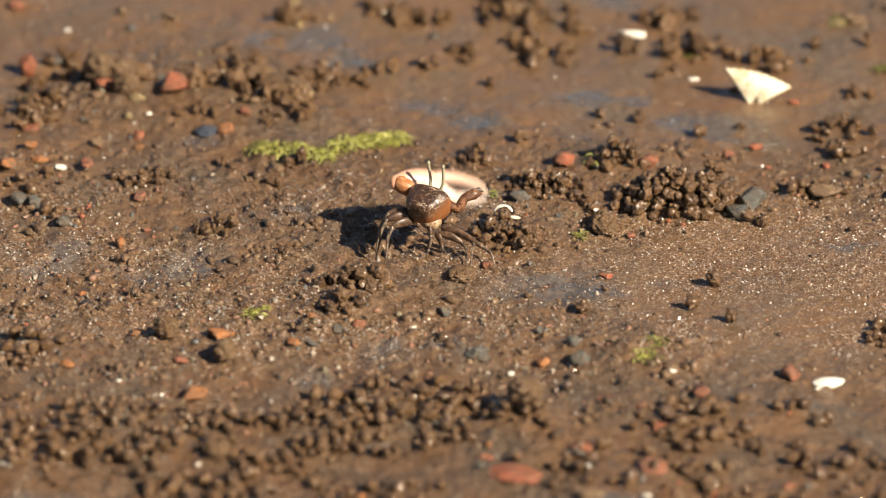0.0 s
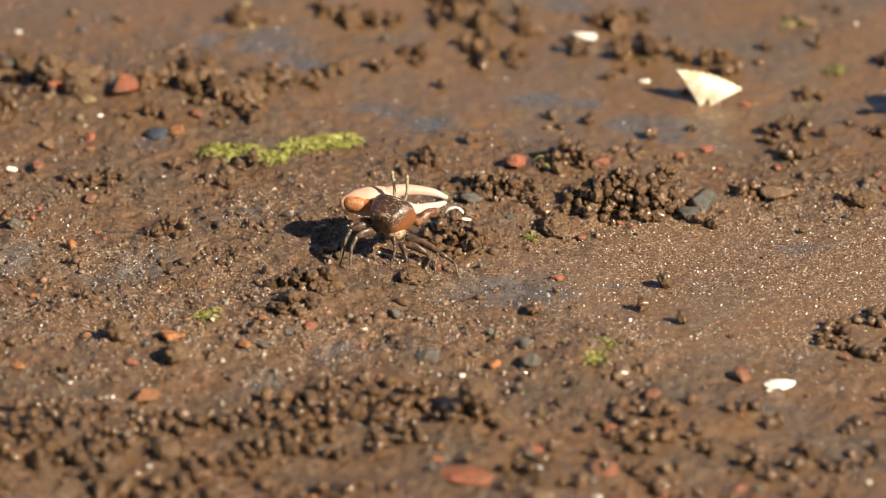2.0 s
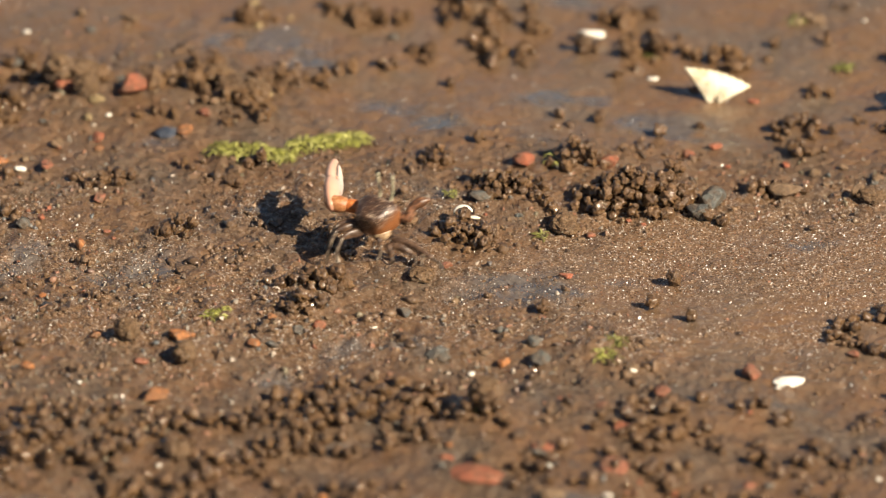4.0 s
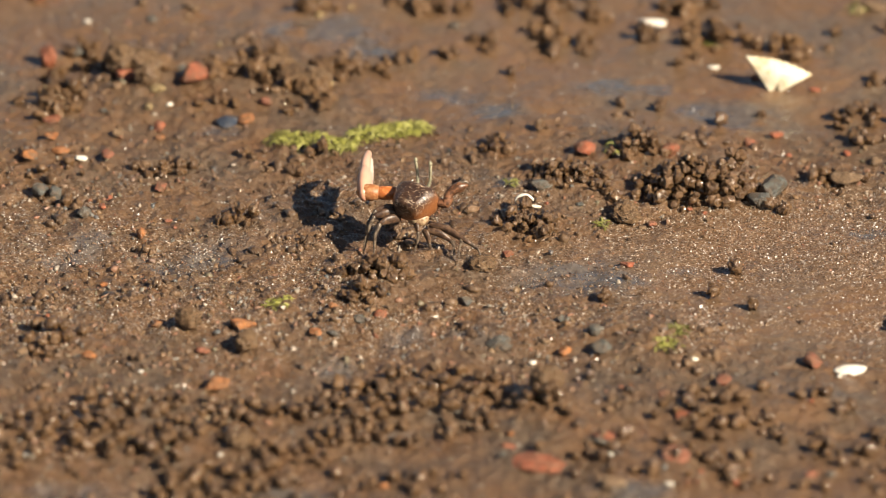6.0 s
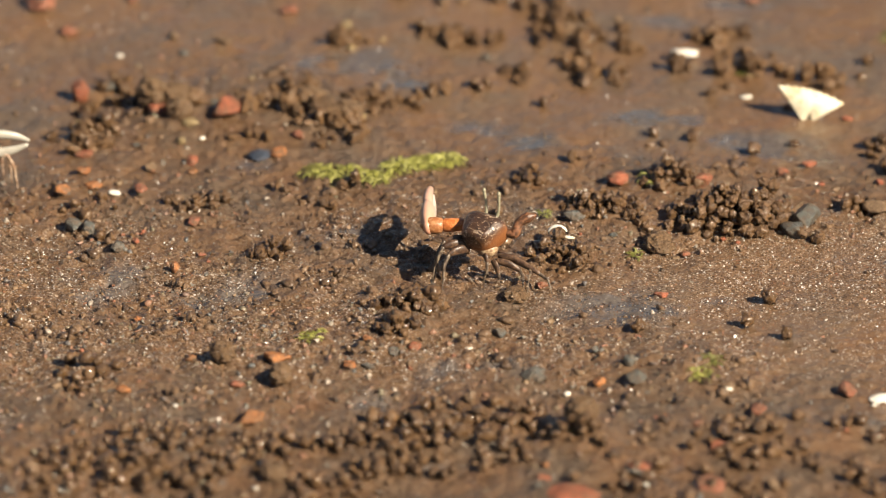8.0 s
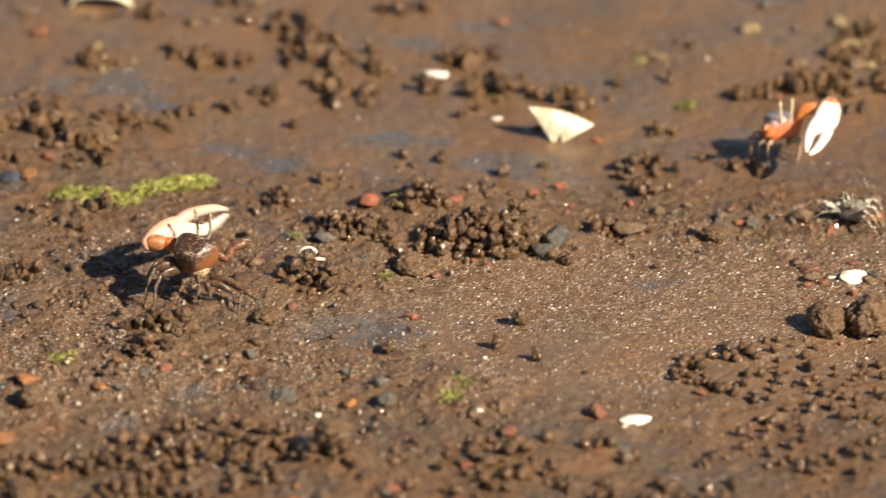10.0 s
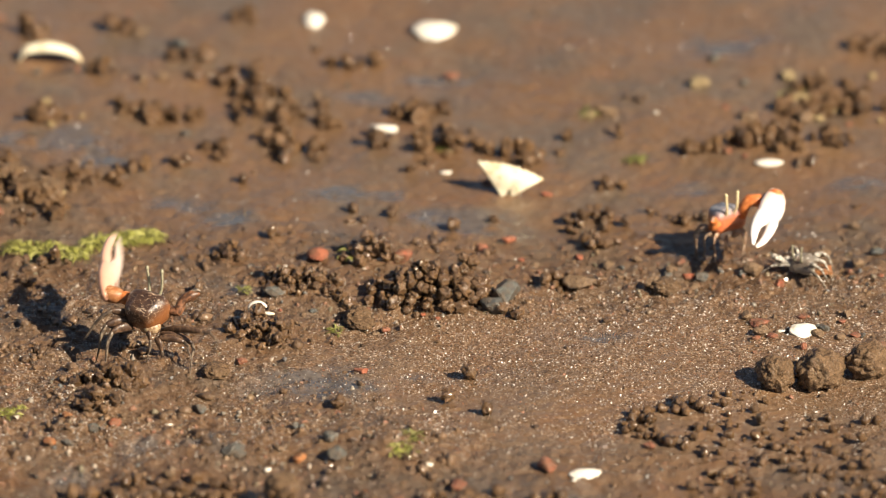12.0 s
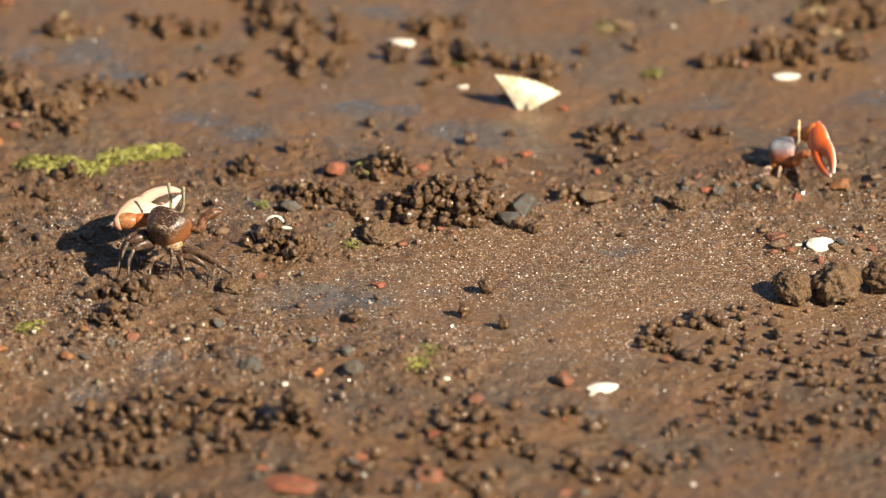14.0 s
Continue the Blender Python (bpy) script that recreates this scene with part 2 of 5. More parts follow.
HOLLOWS = [
    (-0.0560, 0.2610, 0.0080, 0.0070, -0.0040),
    (-0.1387, 0.1645, 0.0084, 0.005, -0.003), (0.0148, -0.1234, 0.0078, 0.0065, -0.003), (-0.0868, -0.0094, 0.046, 0.0191, -0.002), (0.0899, 0.1138, 0.0413, 0.0196, -0.0015),
    (0.1834, 0.0595, 0.0092, 0.0087, -0.004), (0.2187, -0.0324, 0.0219, 0.0123, -0.002), (0.0415, -0.1662, 0.0077, 0.0064, -0.004), (0.2171, 0.0579, 0.0061, 0.0044, -0.006),
]

# damp hollows with a film of water: place and reach
WET_FAR = [
    (-0.047, 0.190, 0.017, 0.012), (-0.066, 0.185, 0.012, 0.009), (-0.005, 0.135, 0.011, 0.008), (0.054, 0.142, 0.009, 0.007), (0.100, 0.120, 0.014, 0.009),
    (0.086, 0.125, 0.008, 0.007), (-0.036, 0.174, 0.010, 0.007), (-0.089, 0.102, 0.009, 0.006), (0.204, 0.272, 0.019, 0.013), (0.090, 0.247, 0.012, 0.006),
    (0.064, 0.233, 0.010, 0.006), (-0.048, 0.192, 0.010, 0.008), (0.052, 0.142, 0.012, 0.006), (0.012, 0.119, 0.009, 0.006), (0.182, 0.143, 0.007, 0.006),
    (0.244, 0.142, 0.010, 0.007), (0.103, 0.119, 0.014, 0.008), (0.072, 0.141, 0.008, 0.005),
]
WET_NEAR = [
    (-0.135, 0.009, 0.014, 0.013), (-0.091, -0.002, 0.015, 0.010), (-0.145, -0.003, 0.009, 0.009), (0.039, -0.021, 0.018, 0.008), (0.023, -0.033, 0.012, 0.008),
    (0.053, -0.031, 0.010, 0.007), (-0.020, -0.077, 0.010, 0.010), (0.001, -0.073, 0.009, 0.009), (-0.044, -0.095, 0.009, 0.008), (-0.026, -0.151, 0.010, 0.006),
    (0.056, -0.198, 0.016, 0.007), (-0.058, -0.192, 0.014, 0.008), (-0.134, -0.196, 0.016, 0.008), (0.013, 0.055, 0.008, 0.005), (0.079, -0.017, 0.006, 0.004),
    (-0.053, 0.040, 0.008, 0.007), (-0.107, -0.003, 0.009, 0.007), (0.144, 0.015, 0.009, 0.005), (0.043, -0.025, 0.014, 0.010), (0.223, -0.107, 0.006, 0.005),
]


def ground_z(x, y):
    """Height of the mud, for numbers or arrays."""
    z = 0.0010 * np.sin(23 * x + 9 * y + 1.3) + 0.0008 * np.sin(-31 * x + 27 * y + 0.4)
    z = z + 0.0005 * np.sin(61 * x + 44 * y) + 0.0004 * np.sin(83 * x - 71 * y + 2.0)
    for mx, my, rx, ry, h in SWELLS + HOLLOWS:
        z = z + h * np.exp(-(((x - mx) / rx) ** 2) - ((y - my) / ry) ** 2)
    return z


TABLES = {}


def lattice(x, y, cell, seed):
    """Smooth random field of about -1 to 1 with bumps of the size of cell."""
    if seed not in TABLES:
        TABLES[seed] = np.random.RandomState(seed).uniform(-1, 1, (256, 256))
    table = TABLES[seed]
    u, v = np.asarray(x / cell), np.asarray(y / cell)
    i, j = np.floor(u).astype(int), np.floor(v).astype(int)
    f, g = u - i, v - j
    f, g = f * f * (3 - 2 * f), g * g * (3 - 2 * g)
    a = table[i % 256, j % 256] * (1 - f) + table[(i + 1) % 256, j % 256] * f
    b = table[i % 256, (j + 1) % 256] * (1 - f) + table[(i + 1) % 256, (j + 1) % 256] * f
    return a * (1 - g) + b * g


def rise(v, at, width):
    """A soft step from 0 to 1."""
    return 1 / (1 + np.exp(np.clip((at - v) / width, -60, 60)))


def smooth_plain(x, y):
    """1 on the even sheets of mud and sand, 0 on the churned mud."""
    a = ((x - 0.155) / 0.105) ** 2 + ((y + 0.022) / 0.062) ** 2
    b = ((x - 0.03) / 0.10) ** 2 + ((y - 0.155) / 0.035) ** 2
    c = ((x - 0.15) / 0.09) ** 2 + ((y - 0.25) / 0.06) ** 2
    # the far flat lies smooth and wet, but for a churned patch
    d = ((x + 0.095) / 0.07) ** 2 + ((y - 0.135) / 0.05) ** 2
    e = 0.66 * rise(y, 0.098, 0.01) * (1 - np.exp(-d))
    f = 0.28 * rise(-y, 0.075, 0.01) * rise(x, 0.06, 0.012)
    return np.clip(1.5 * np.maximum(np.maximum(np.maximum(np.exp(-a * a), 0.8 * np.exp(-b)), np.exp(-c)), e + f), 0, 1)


def sand_cover(x, y):
    """How far the mud is covered with sand grains."""
    band = rise(y, -0.085, 0.01) * rise(-y, -0.06, 0.012)
    sheet = np.exp(-(((x - 0.155) / 0.12) ** 2 + ((y - 0.0) / 0.06) ** 2) ** 2)
    thin = 1 - 0.75 * rise(-y, 0.03, 0.012)
    patchy = np.clip(0.6 + 0.7 * lattice(x, y, 0.02, 61) + 0.4 * lattice(x, y, 0.007, 62), 0.25, 1)
    return np.clip(np.maximum(sheet * thin, 0.8 * band * patchy), 0, 1)


def relief(x, y):
    """Small unevenness of the mud, stronger where it is churned."""
    churn = 0.5 + 0.5 * lattice(x, y, 0.03, 6)
    r = 0.0009 * lattice(x, y, 0.011, 1) + (0.0007 + 0.0006 * churn) * lattice(x + 0.3 * y, y - 0.2 * x, 0.0055, 2) + 0.0006 * lattice(x - 0.4 * y, y + 0.3 * x, 0.0028, 3)
    r = r + 0.0018 * churn * np.maximum(0, lattice(x + 0.5 * y, y - 0.4 * x, 0.0045, 5)) ** 2
    r = r + 0.00045 * lattice(x + 0.6 * y, y - 0.5 * x, 0.0017, 7)
    return 0.95 * (1 - 0.78 * smooth_plain(x, y)) * r + 0.0002 * lattice(x, y, 0.0024, 4)


def surface_z(x, y):
    """Height of the mud with its unevenness."""
    return ground_z(x, y) + relief(x, y)


def build_ground():
    def axis(*spans):
        core = np.concatenate([np.arange(lo, hi - step / 2, step) for lo, hi, step in spans])
        first, last = spans[0][2], spans[-1][2]
        return np.concatenate([core[0] - np.cumsum(first * 1.5 ** np.arange(1, 26))[::-1], core, core[-1] + np.cumsum(last * 1.5 ** np.arange(1, 26))])

    gx, gy = axis((-0.2, 0.28, 0.0008)), axis((-0.24, -0.1, 0.0012), (-0.1, 0.1, 0.0007), (0.1, 0.38, 0.0014))
    x, y = np.meshgrid(gx, gy)
    # the detail fades out where the flat goes on in larger pieces
    out_x, out_y = np.maximum(0, np.abs(x - 0.04) - 0.24), np.maximum(0, np.abs(y - 0.07) - 0.31)
    near, about = np.exp(-(out_x / 0.015) ** 2 - (out_y / 0.015) ** 2), np.exp(-(out_x / 0.06) ** 2 - (out_y / 0.06) ** 2)
    z = about * ground_z(x, y) + near * relief(x, y)
    h, w = x.shape
    k = np.arange(h * w).reshape(h, w)
    quads = np.stack([k[:-1, :-1], k[:-1, 1:], k[1:, 1:], k[1:, :-1]], -1).reshape(-1, 4)
    me = bpy.data.meshes.new("ground")
    me.vertices.add(h * w)
    me.vertices.foreach_set("co", np.stack([x, y, z], -1).ravel())
    me.loops.add(quads.size)
    me.loops.foreach_set("vertex_index", quads.ravel().astype(np.int32))
    me.polygons.add(len(quads))
    me.polygons.foreach_set("loop_start", np.arange(0, quads.size, 4, dtype=np.int32))
    me.update(calc_edges=True)
    me.shade_smooth()
    wet = sum(np.exp(-(((x - a) / ra) ** 2) - ((y - b) / rb) ** 2) for a, b, ra, rb in WET_FAR + WET_NEAR)
    wet = np.clip(1.15 * wet * (0.85 + 0.7 * lattice(x, y, 0.009, 8) + 0.4 * lattice(x, y, 0.003, 9)), 0, 1)
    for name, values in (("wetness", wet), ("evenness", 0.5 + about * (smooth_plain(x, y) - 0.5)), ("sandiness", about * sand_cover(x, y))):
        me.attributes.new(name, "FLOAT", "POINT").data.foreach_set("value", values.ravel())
    me.materials.append(MUD)
    tagged(new("ground", me), "brown wet tidal mud flat with sandy and churned patches", "mud", kind="structure")


build_ground()


# ---- building helpers ----
def finish(bm, name, material, smooth=True):
    me = bpy.data.meshes.new(name)
    bmesh.ops.recalc_face_normals(bm, faces=bm.faces)
    bm.to_mesh(me)
    bm.free()
    if smooth:
        me.shade_smooth()
    me.materials.append(material)
    return me


def part(name, bm, material, parent, label=""):
    """One mesh object under a thing or a part."""
    ob = new(name, finish(bm, name, material))
    ob.parent = parent
    return tagged(ob, label)


def thing(name, label, category, m=None, group="", bm=None, material=None):
    ob = new(name, finish(bm, name, material) if bm else None)
    if m is not None:
        ob.matrix_basis = m
    return tagged(ob, label, category, group)


def lumpy(rnd, sub=2, amount=0.2, size=1.0, flat=(1, 1, 1), freq=1.6):
    """A rounded irregular lump about the origin."""
    bm = bmesh.new()
    bmesh.ops.create_icosphere(bm, subdivisions=sub, radius=1.0)
    off = Vector((rnd.uniform(-50, 50), rnd.uniform(-50, 50), rnd.uniform(-50, 50)))
    for v in bm.verts:
        d = v.co.normalized()
        r = 1 + amount * noise.noise(d * freq + off) + 0.5 * amount * noise.noise(d * freq * 2.7 + off)
        if sub > 2:
            r += 0.22 * amount * noise.noise(d * freq * 6 + off)
        v.co = Vector((d.x * flat[0], d.y * flat[1], d.z * flat[2])) * r * size
    return bm


def chipped(rnd, flat=(1, 1, 1), sub=2, cuts=7):
    """A stone with broken flat faces."""
    bm = lumpy(rnd, sub, 0.16, 1.0, (1, 1, 1))
    planes = [(Vector((rnd.gauss(0, 1), rnd.gauss(0, 1), rnd.gauss(0, 0.8))).normalized(), rnd.uniform(0.5, 0.8)) for _ in range(cuts)]
    for v in bm.verts:
        for nrm, d in planes:
            over = v.co.dot(nrm) - d
            if over > 0:
                v.co -= nrm * over
        v.co = Vector((v.co.x * flat[0], v.co.y * flat[1], v.co.z * flat[2]))
    return bm


def tube(points, across, through_r=None, ring=10, side=Vector((1, 0, 0)), bm=None):
    """A tapered limb along points: radii across (in the plane of the limb) and through (along side)."""
    bm = bm or bmesh.new()
    pts = [Vector(p) for p in points]
    through_r = through_r or across
    rings = []
    for i, p in enumerate(pts):
        d = (pts[min(i + 1, len(pts) - 1)] - pts[max(i - 1, 0)]).normalized()
        s = (side - d * side.dot(d)).normalized()
        u = d.cross(s)
        rings.append([bm.verts.new(p + s * math.cos(a) * through_r[i] + u * math.sin(a) * across[i]) for a in (2 * math.pi * k / ring for k in range(ring))])
    for a, b in zip(rings, rings[1:]):
        for k in range(ring):
            bm.faces.new((a[k], a[(k + 1) % ring], b[(k + 1) % ring], b[k]))
    for r, sign in ((rings[0], -1), (rings[-1], 1)):
        end = sum((v.co for v in r), Vector()) / ring
        d = (pts[-1] - pts[-2] if sign > 0 else pts[0] - pts[1]).normalized()
        tip = bm.verts.new(end + d * min(across[0 if sign < 0 else -1], through_r[0 if sign < 0 else -1]) * 0.7)
        for k in range(ring):
            bm.faces.new((r[k], r[(k + 1) % ring], tip))
    return bm


def curve_points(points, n):
    """Points of a smooth curve through the given ones."""
    pts = [Vector(p) for p in points]
    ext = [2 * pts[0] - pts[1], *pts, 2 * pts[-1] - pts[-2]]
    out = []
    for i in range(1, len(ext) - 2):
        for k in range(n):
            t = k / n
            a, b, c, d = ext[i - 1:i + 3]
            out.append(0.5 * (2 * b + (c - a) * t + (2 * a - 5 * b + 4 * c - d) * t * t + (3 * b - a - 3 * c + d) * t ** 3))
    return out + [pts[-1]]


def spread(values, n):
    """Values blended evenly over n places."""
    return list(np.interp(np.linspace(0, 1, n), np.linspace(0, 1, len(values)), values))


def on_ground(x, y, up=0.0, rz=0.0, rx=0.0, ry=0.0):
    return pose(x, y, float(ground_z(x, y)) + up, rx, ry, rz)


# ---- crabs ----
MM = 0.001
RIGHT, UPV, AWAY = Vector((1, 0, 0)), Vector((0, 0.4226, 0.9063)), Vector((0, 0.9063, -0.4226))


def pinch(bm, rule):
    for v in bm.verts:
        v.co = rule(v.co)
    return bm


def shell_body(half, boxy=0.62):
    """A boxy, rounded carapace: wider in front, flatter on top."""
    bm = bmesh.new()
    bmesh.ops.create_uvsphere(bm, u_segments=32, v_segments=20, radius=1.0)

    def rule(c):
        q = [math.copysign(abs(k) ** boxy, k) for k in c]
        s = 1 / max(1e-6, (abs(q[0]) ** 3.6 + abs(q[1]) ** 3.6 + abs(q[2]) ** 3.6) ** (1 / 3.6))
        x, y, z = (k * s for k in q)
        x *= 0.94 + 0.26 * y - 0.05 * abs(z)
        z = z * (0.9 if z > 0 else 1.0) - 0.2 * x * x - (0.07 * math.exp(-((abs(x) - 0.42) / 0.09) ** 2) * math.exp(-((y + 0.1) / 0.5) ** 2) if z > 0 else 0) + 0.05 * noise.noise(Vector((x * 2, y * 2, z * 2)))
        return Vector((x * half[0], y * half[1], z * half[2]))

    return pinch(bm, rule)


def build_claw(parent, materials, size=1.0, gap=1.0, heel=2.2, label="pale pink fiddler claw"):
    """The great claw: palm with its fixed finger, and the movable finger under it. y runs to the tip, z to the movable finger."""
    k = MM * size
    n = 5
    palm = curve_points([(0, -2.6, -0.4), (0, 2, 0.2), (0, 7, 0.5), (0, 12, 0.4), (0, 17, -1.5 * gap - 0.6), (0, 23, -3.0 * gap - 0.8), (0, 29, -2.6 * gap - 0.4), (0, 34.4, -0.8)], n)
    across = spread([heel * 0.8, max(4.3, heel * 1.3), 5.3, 5.2, 3.5, 2.1, 1.7, 0.7], len(palm))
    thick = spread([1.4, 2.5, 2.8, 2.5, 1.8, 1.4, 1.1, 0.6], len(palm))
    claw = part("great_claw", tube([p * k for p in palm], [a * k for a in across], [a * k for a in thick], 16), materials["claw"], parent, label)
    finger = curve_points([(0, 11.5, 2.6 * gap + 0.8), (0, 17, 3.6 * gap + 1.2), (0, 23, 4.0 * gap + 1.0), (0, 30, 2.8 * gap + 0.8), (0, 35, 0.9)], n)
    across = spread([2.0, 2.3, 1.9, 1.5, 0.7], len(finger))
    thick = spread([1.8, 1.9, 1.6, 1.2, 0.4], len(finger))
    part("movable_finger", tube([p * k for p in finger], [a * k for a in across], [a * k for a in thick], 12), materials["claw"], claw)
    for y in (19.0, 24.5):
        tooth = lumpy(random.Random(3), 1, 0.1, 0.5 * k)
        t = part("tooth", tooth, materials["claw"], claw)
        t.matrix_basis = pose(0, y * k, (-0.6 * gap - 0.2 if y < 20 else -1.2 * gap) * k)
    return claw


def build_arm(parent, materials, size=1.0, arch=0.0):
    """Wrist and upper arm of the great claw, reaching back from the wrist."""
    k = MM * size
    pts = [(0, 1.2, 0), (0, -0.6, 0), (0, -3, 0), (0, -5.0, 0), (0, -5.9, 0)]
    wrist = part("wrist", tube([Vector(p) * k for p in pts], [r * k for r in (2.4, 3.1, 3.1, 2.7, 2.0)], None, 14), materials["wrist"], parent, "orange-tan claw wrist")
    pts = [(0, -5.2, 0), (0, -6.2, arch * 0.5), (0, -9, arch), (0, -12, arch * 0.8), (0, -15, 0)]
    part("arm", tube([Vector(p) * k for p in pts], [r * k for r in (1.9, 2.5, 2.5, 2.2, 1.6)], None, 14), materials["arm"], wrist, "orange claw arm")
    return wrist


def build_leg(parent, materials, hip, knee, ankle, foot, thick=1.0):
    k = MM
    h, n, a, f = (Vector(p) * k for p in (hip, knee, ankle, foot))
    side = (n - h).cross(Vector((0, 0, 1))).normalized()
    mer = curve_points([h, (h + n) / 2 + Vector((0, 0, 0.8 * k)), n], 4)
    upper = part("walking_leg", tube(mer, [r * k * thick for r in spread([1.1, 1.9, 1.7, 0.9], len(mer))], [r * k * thick for r in spread([0.9, 1.1, 0.75], len(mer))], 10, side), materials["leg"], parent)
    low = curve_points([n, (n + a) / 2 + (n - h).normalized() * 0.7 * k, a, f], 4)
    part("shin", tube(low, [r * k * thick for r in spread([0.8, 0.7, 0.45, 0.18], len(low))], None, 8, side), materials["shin"], upper)
    return upper


def build_crab(label, m, materials, legs, group="crabs on the mud", great=True, high=18.0, tilt=24.0, size=1.0, gap=1.0, heel=2.2, arch=0.0, reach=1.0, claw_label="pale pink fiddler claw"):
    """A fiddler crab; y is its front, x its right. Returns the crab and its arm, claw, small claw and legs."""
    crab = thing("fiddler_crab", label, "crab", m, group)
    k = MM * size
    lift = pose(-0.8 * MM, -0.5 * MM, high * MM, tilt, 0, 0)
    body = part("carapace", shell_body((8.0 * k, 6.2 * k, 6.0 * k)), materials["shell"], crab)
    body.matrix_basis = lift
    belly = part("belly", lumpy(random.Random(4), 3, 0.1, 1.0, (4.0 * k, 3.6 * k, 2.8 * k)), materials["belly"], crab, "pale tan underside")
    belly.matrix_basis = lift @ pose(2.8 * k, -2.8 * k, -4.6 * k)
    for s in (-1, 1):
        pts = curve_points([(s * 2.0 * k, 4.6 * k, 2.6 * k), (s * 2.6 * k, 6.4 * k, 6.0 * k), (s * 3.1 * k, 6.6 * k, 12.0 * k)], 4)
        stalk = part("eyestalk", tube(pts, [r * k for r in spread([0.75, 0.55, 0.5, 0.55], len(pts))], None, 10), materials["stalk"], crab, "pale slender eyestalk")
        stalk.matrix_basis = pose(0, 0, high * MM, tilt * 0.3, 0, 0)
        eye = lumpy(random.Random(1), 2, 0.0, 1.0, (0.75 * k, 0.75 * k, 1.1 * k))
        e = part("eye", eye, materials["eye"], stalk)
        e.matrix_basis = pose(s * 3.1 * k, 6.6 * k, 12.6 * k)
    # small claw on the right
    pts = curve_points([(5.5 * k, 4.0 * k, 0), (9.5 * k, 5.0 * k, -0.5 * k), (10.2 * k, 7 * k, 3.2 * k), (12.6 * k, 9.6 * k, 5.0 * k), (14.6 * k, 11 * k, 5.6 * k)], 4)
    small = part("small_claw", tube(pts, [r * k for r in spread([1.5, 1.9, 1.7, 2.0, 0.7], len(pts))], None, 10), materials["arm_small"], crab)
    small.matrix_basis = pose(0, 0, high * MM)
    tip = curve_points([(11.8 * k, 9.3 * k, 5.8 * k), (13.4 * k, 10.8 * k, 6.8 * k), (15.0 * k, 11.3 * k, 6.4 * k)], 3)
    part("finger", tube(tip, [r * k for r in spread([0.8, 0.8, 0.3], len(tip))], None, 8), materials["shin"], small)
    if not great:
        pts = [Vector((-p.x, p.y, p.z)) for p in pts]
        left = part("small_claw", tube(pts, [r * k for r in spread([1.5, 1.9, 1.7, 2.0, 0.7], len(pts))], None, 10), materials["arm_small"], crab)
        left.matrix_basis = pose(0, 0, high * MM)
    made = [build_leg(crab, materials, *[[c * size for c in p] for p in leg], size * (1.2 if not great else 0.8 if leg[0][0] > 0 else 1.0)) for leg in legs]
    arm = build_arm(crab, materials, size * reach ** 3, arch) if great else None
    claw = build_claw(crab, materials, size * reach, gap, heel, claw_label) if great else None
    return crab, arm, claw, small, made


# hip, knee, ankle, foot of each leg, in millimetres
LEGS = [
    ((-5, 3, 13), (-12.5, 8, 14.5), (-15.5, 10, 6), (-16.5, 10.5, 0)),
    ((-5.5, 1, 12.5), (-14.5, 2.0, 13.5), (-18, 2.5, 6), (-18.5, 2.5, 0)),
    ((-5, -1, 12), (-14, -2.5, 12.0), (-17.5, -3.2, 5.5), (-18, -3.5, 0)),
    ((-3, -3, 11), (-3, -6, 8), (-2, -7.5, 4), (-1.5, -8, 0)),
    ((5, 2, 11), (13, 6.5, 7.5), (18, 8.5, 3.5), (21, 9, 0)),
    ((5.5, 0, 11.5), (14, 0.5, 7.5), (20, 0, 4), (25, 0, 0)),
    ((5, -2, 11), (12, -3.5, 7), (16.5, -5.5, 4), (20.5, -6.5, 0)),
    ((3, -3.5, 11), (4, -6, 8), (4.2, -7, 4), (4.5, -7.5, 0)),
]
LEGS_LOW = [
    ((-5.3, -1.0, 13), (-11.7, -7.6, 14.5), (-13.6, -11.2, 6), (-13.9, -12.6, 0)),
    ((-5.0, -3.3, 13), (-10.5, -10.4, 13.5), (-11.5, -13.5, 6), (-12.2, -15.1, 0)),
    ((-3.5, -4.7, 12), (-7.2, -11.8, 12), (-7.3, -15.4, 5), (-6.6, -17.4, 0)),
    ((2.2, -3.4, 11), (4.4, -4.9, 9), (4.0, -5.8, 4), (3.3, -6.2, 0)),
    ((3.6, 3.6, 9), (20.7, 3.9, 5), (25.4, 2.2, 4.2), (28.0, 0.9, 0)),
    ((4.7, 1.9, 9), (15.3, 5.2, 6.5), (19.1, -0.7, 4.5), (22.2, -6.6, 0)),
    ((5.0, -0.3, 8), (13.2, 2.6, 5), (16.2, -0.2, 3), (18.3, -2.4, 0)),
    ((4.1, -0.9, 8), (6.9, -1.5, 4), (6.9, -1.5, 2), (6.5, -1.7, 0)),
]
LEGS_FRONT = [
    ((5, -1, 11), (11, -2, 14), (12.5, -2.3, 6), (12, -2.3, 0)), ((5, 1, 10), (9.5, 1, 13), (9, -1, 6), (7.4, -3, 0)),
    ((4, 3, 10), (9, 6, 13), (9.5, 7, 6), (8.5, 6.7, 0)), ((1, 4, 9), (3, 6, 10), (1.5, 5, 5), (0.6, 3.1, 0)),
    ((-3, 3, 9), (-6, 5, 11), (-7, 6, 5), (-6, 5.7, 0)), ((-5, 1, 10), (-9, 2, 11), (-10, 2.5, 5), (-9.5, 3, 0)),
    ((-5, -1, 10), (-11, -2, 12), (-13, -3, 5), (-13, -3, 0)), ((3, -4, 10), (6, -9, 12), (7, -11, 5), (7, -12, 0)),
]
LEGS_TUCKED = [tuple((p[0] * 0.72, p[1], p[2]) for p in leg) for leg in LEGS]
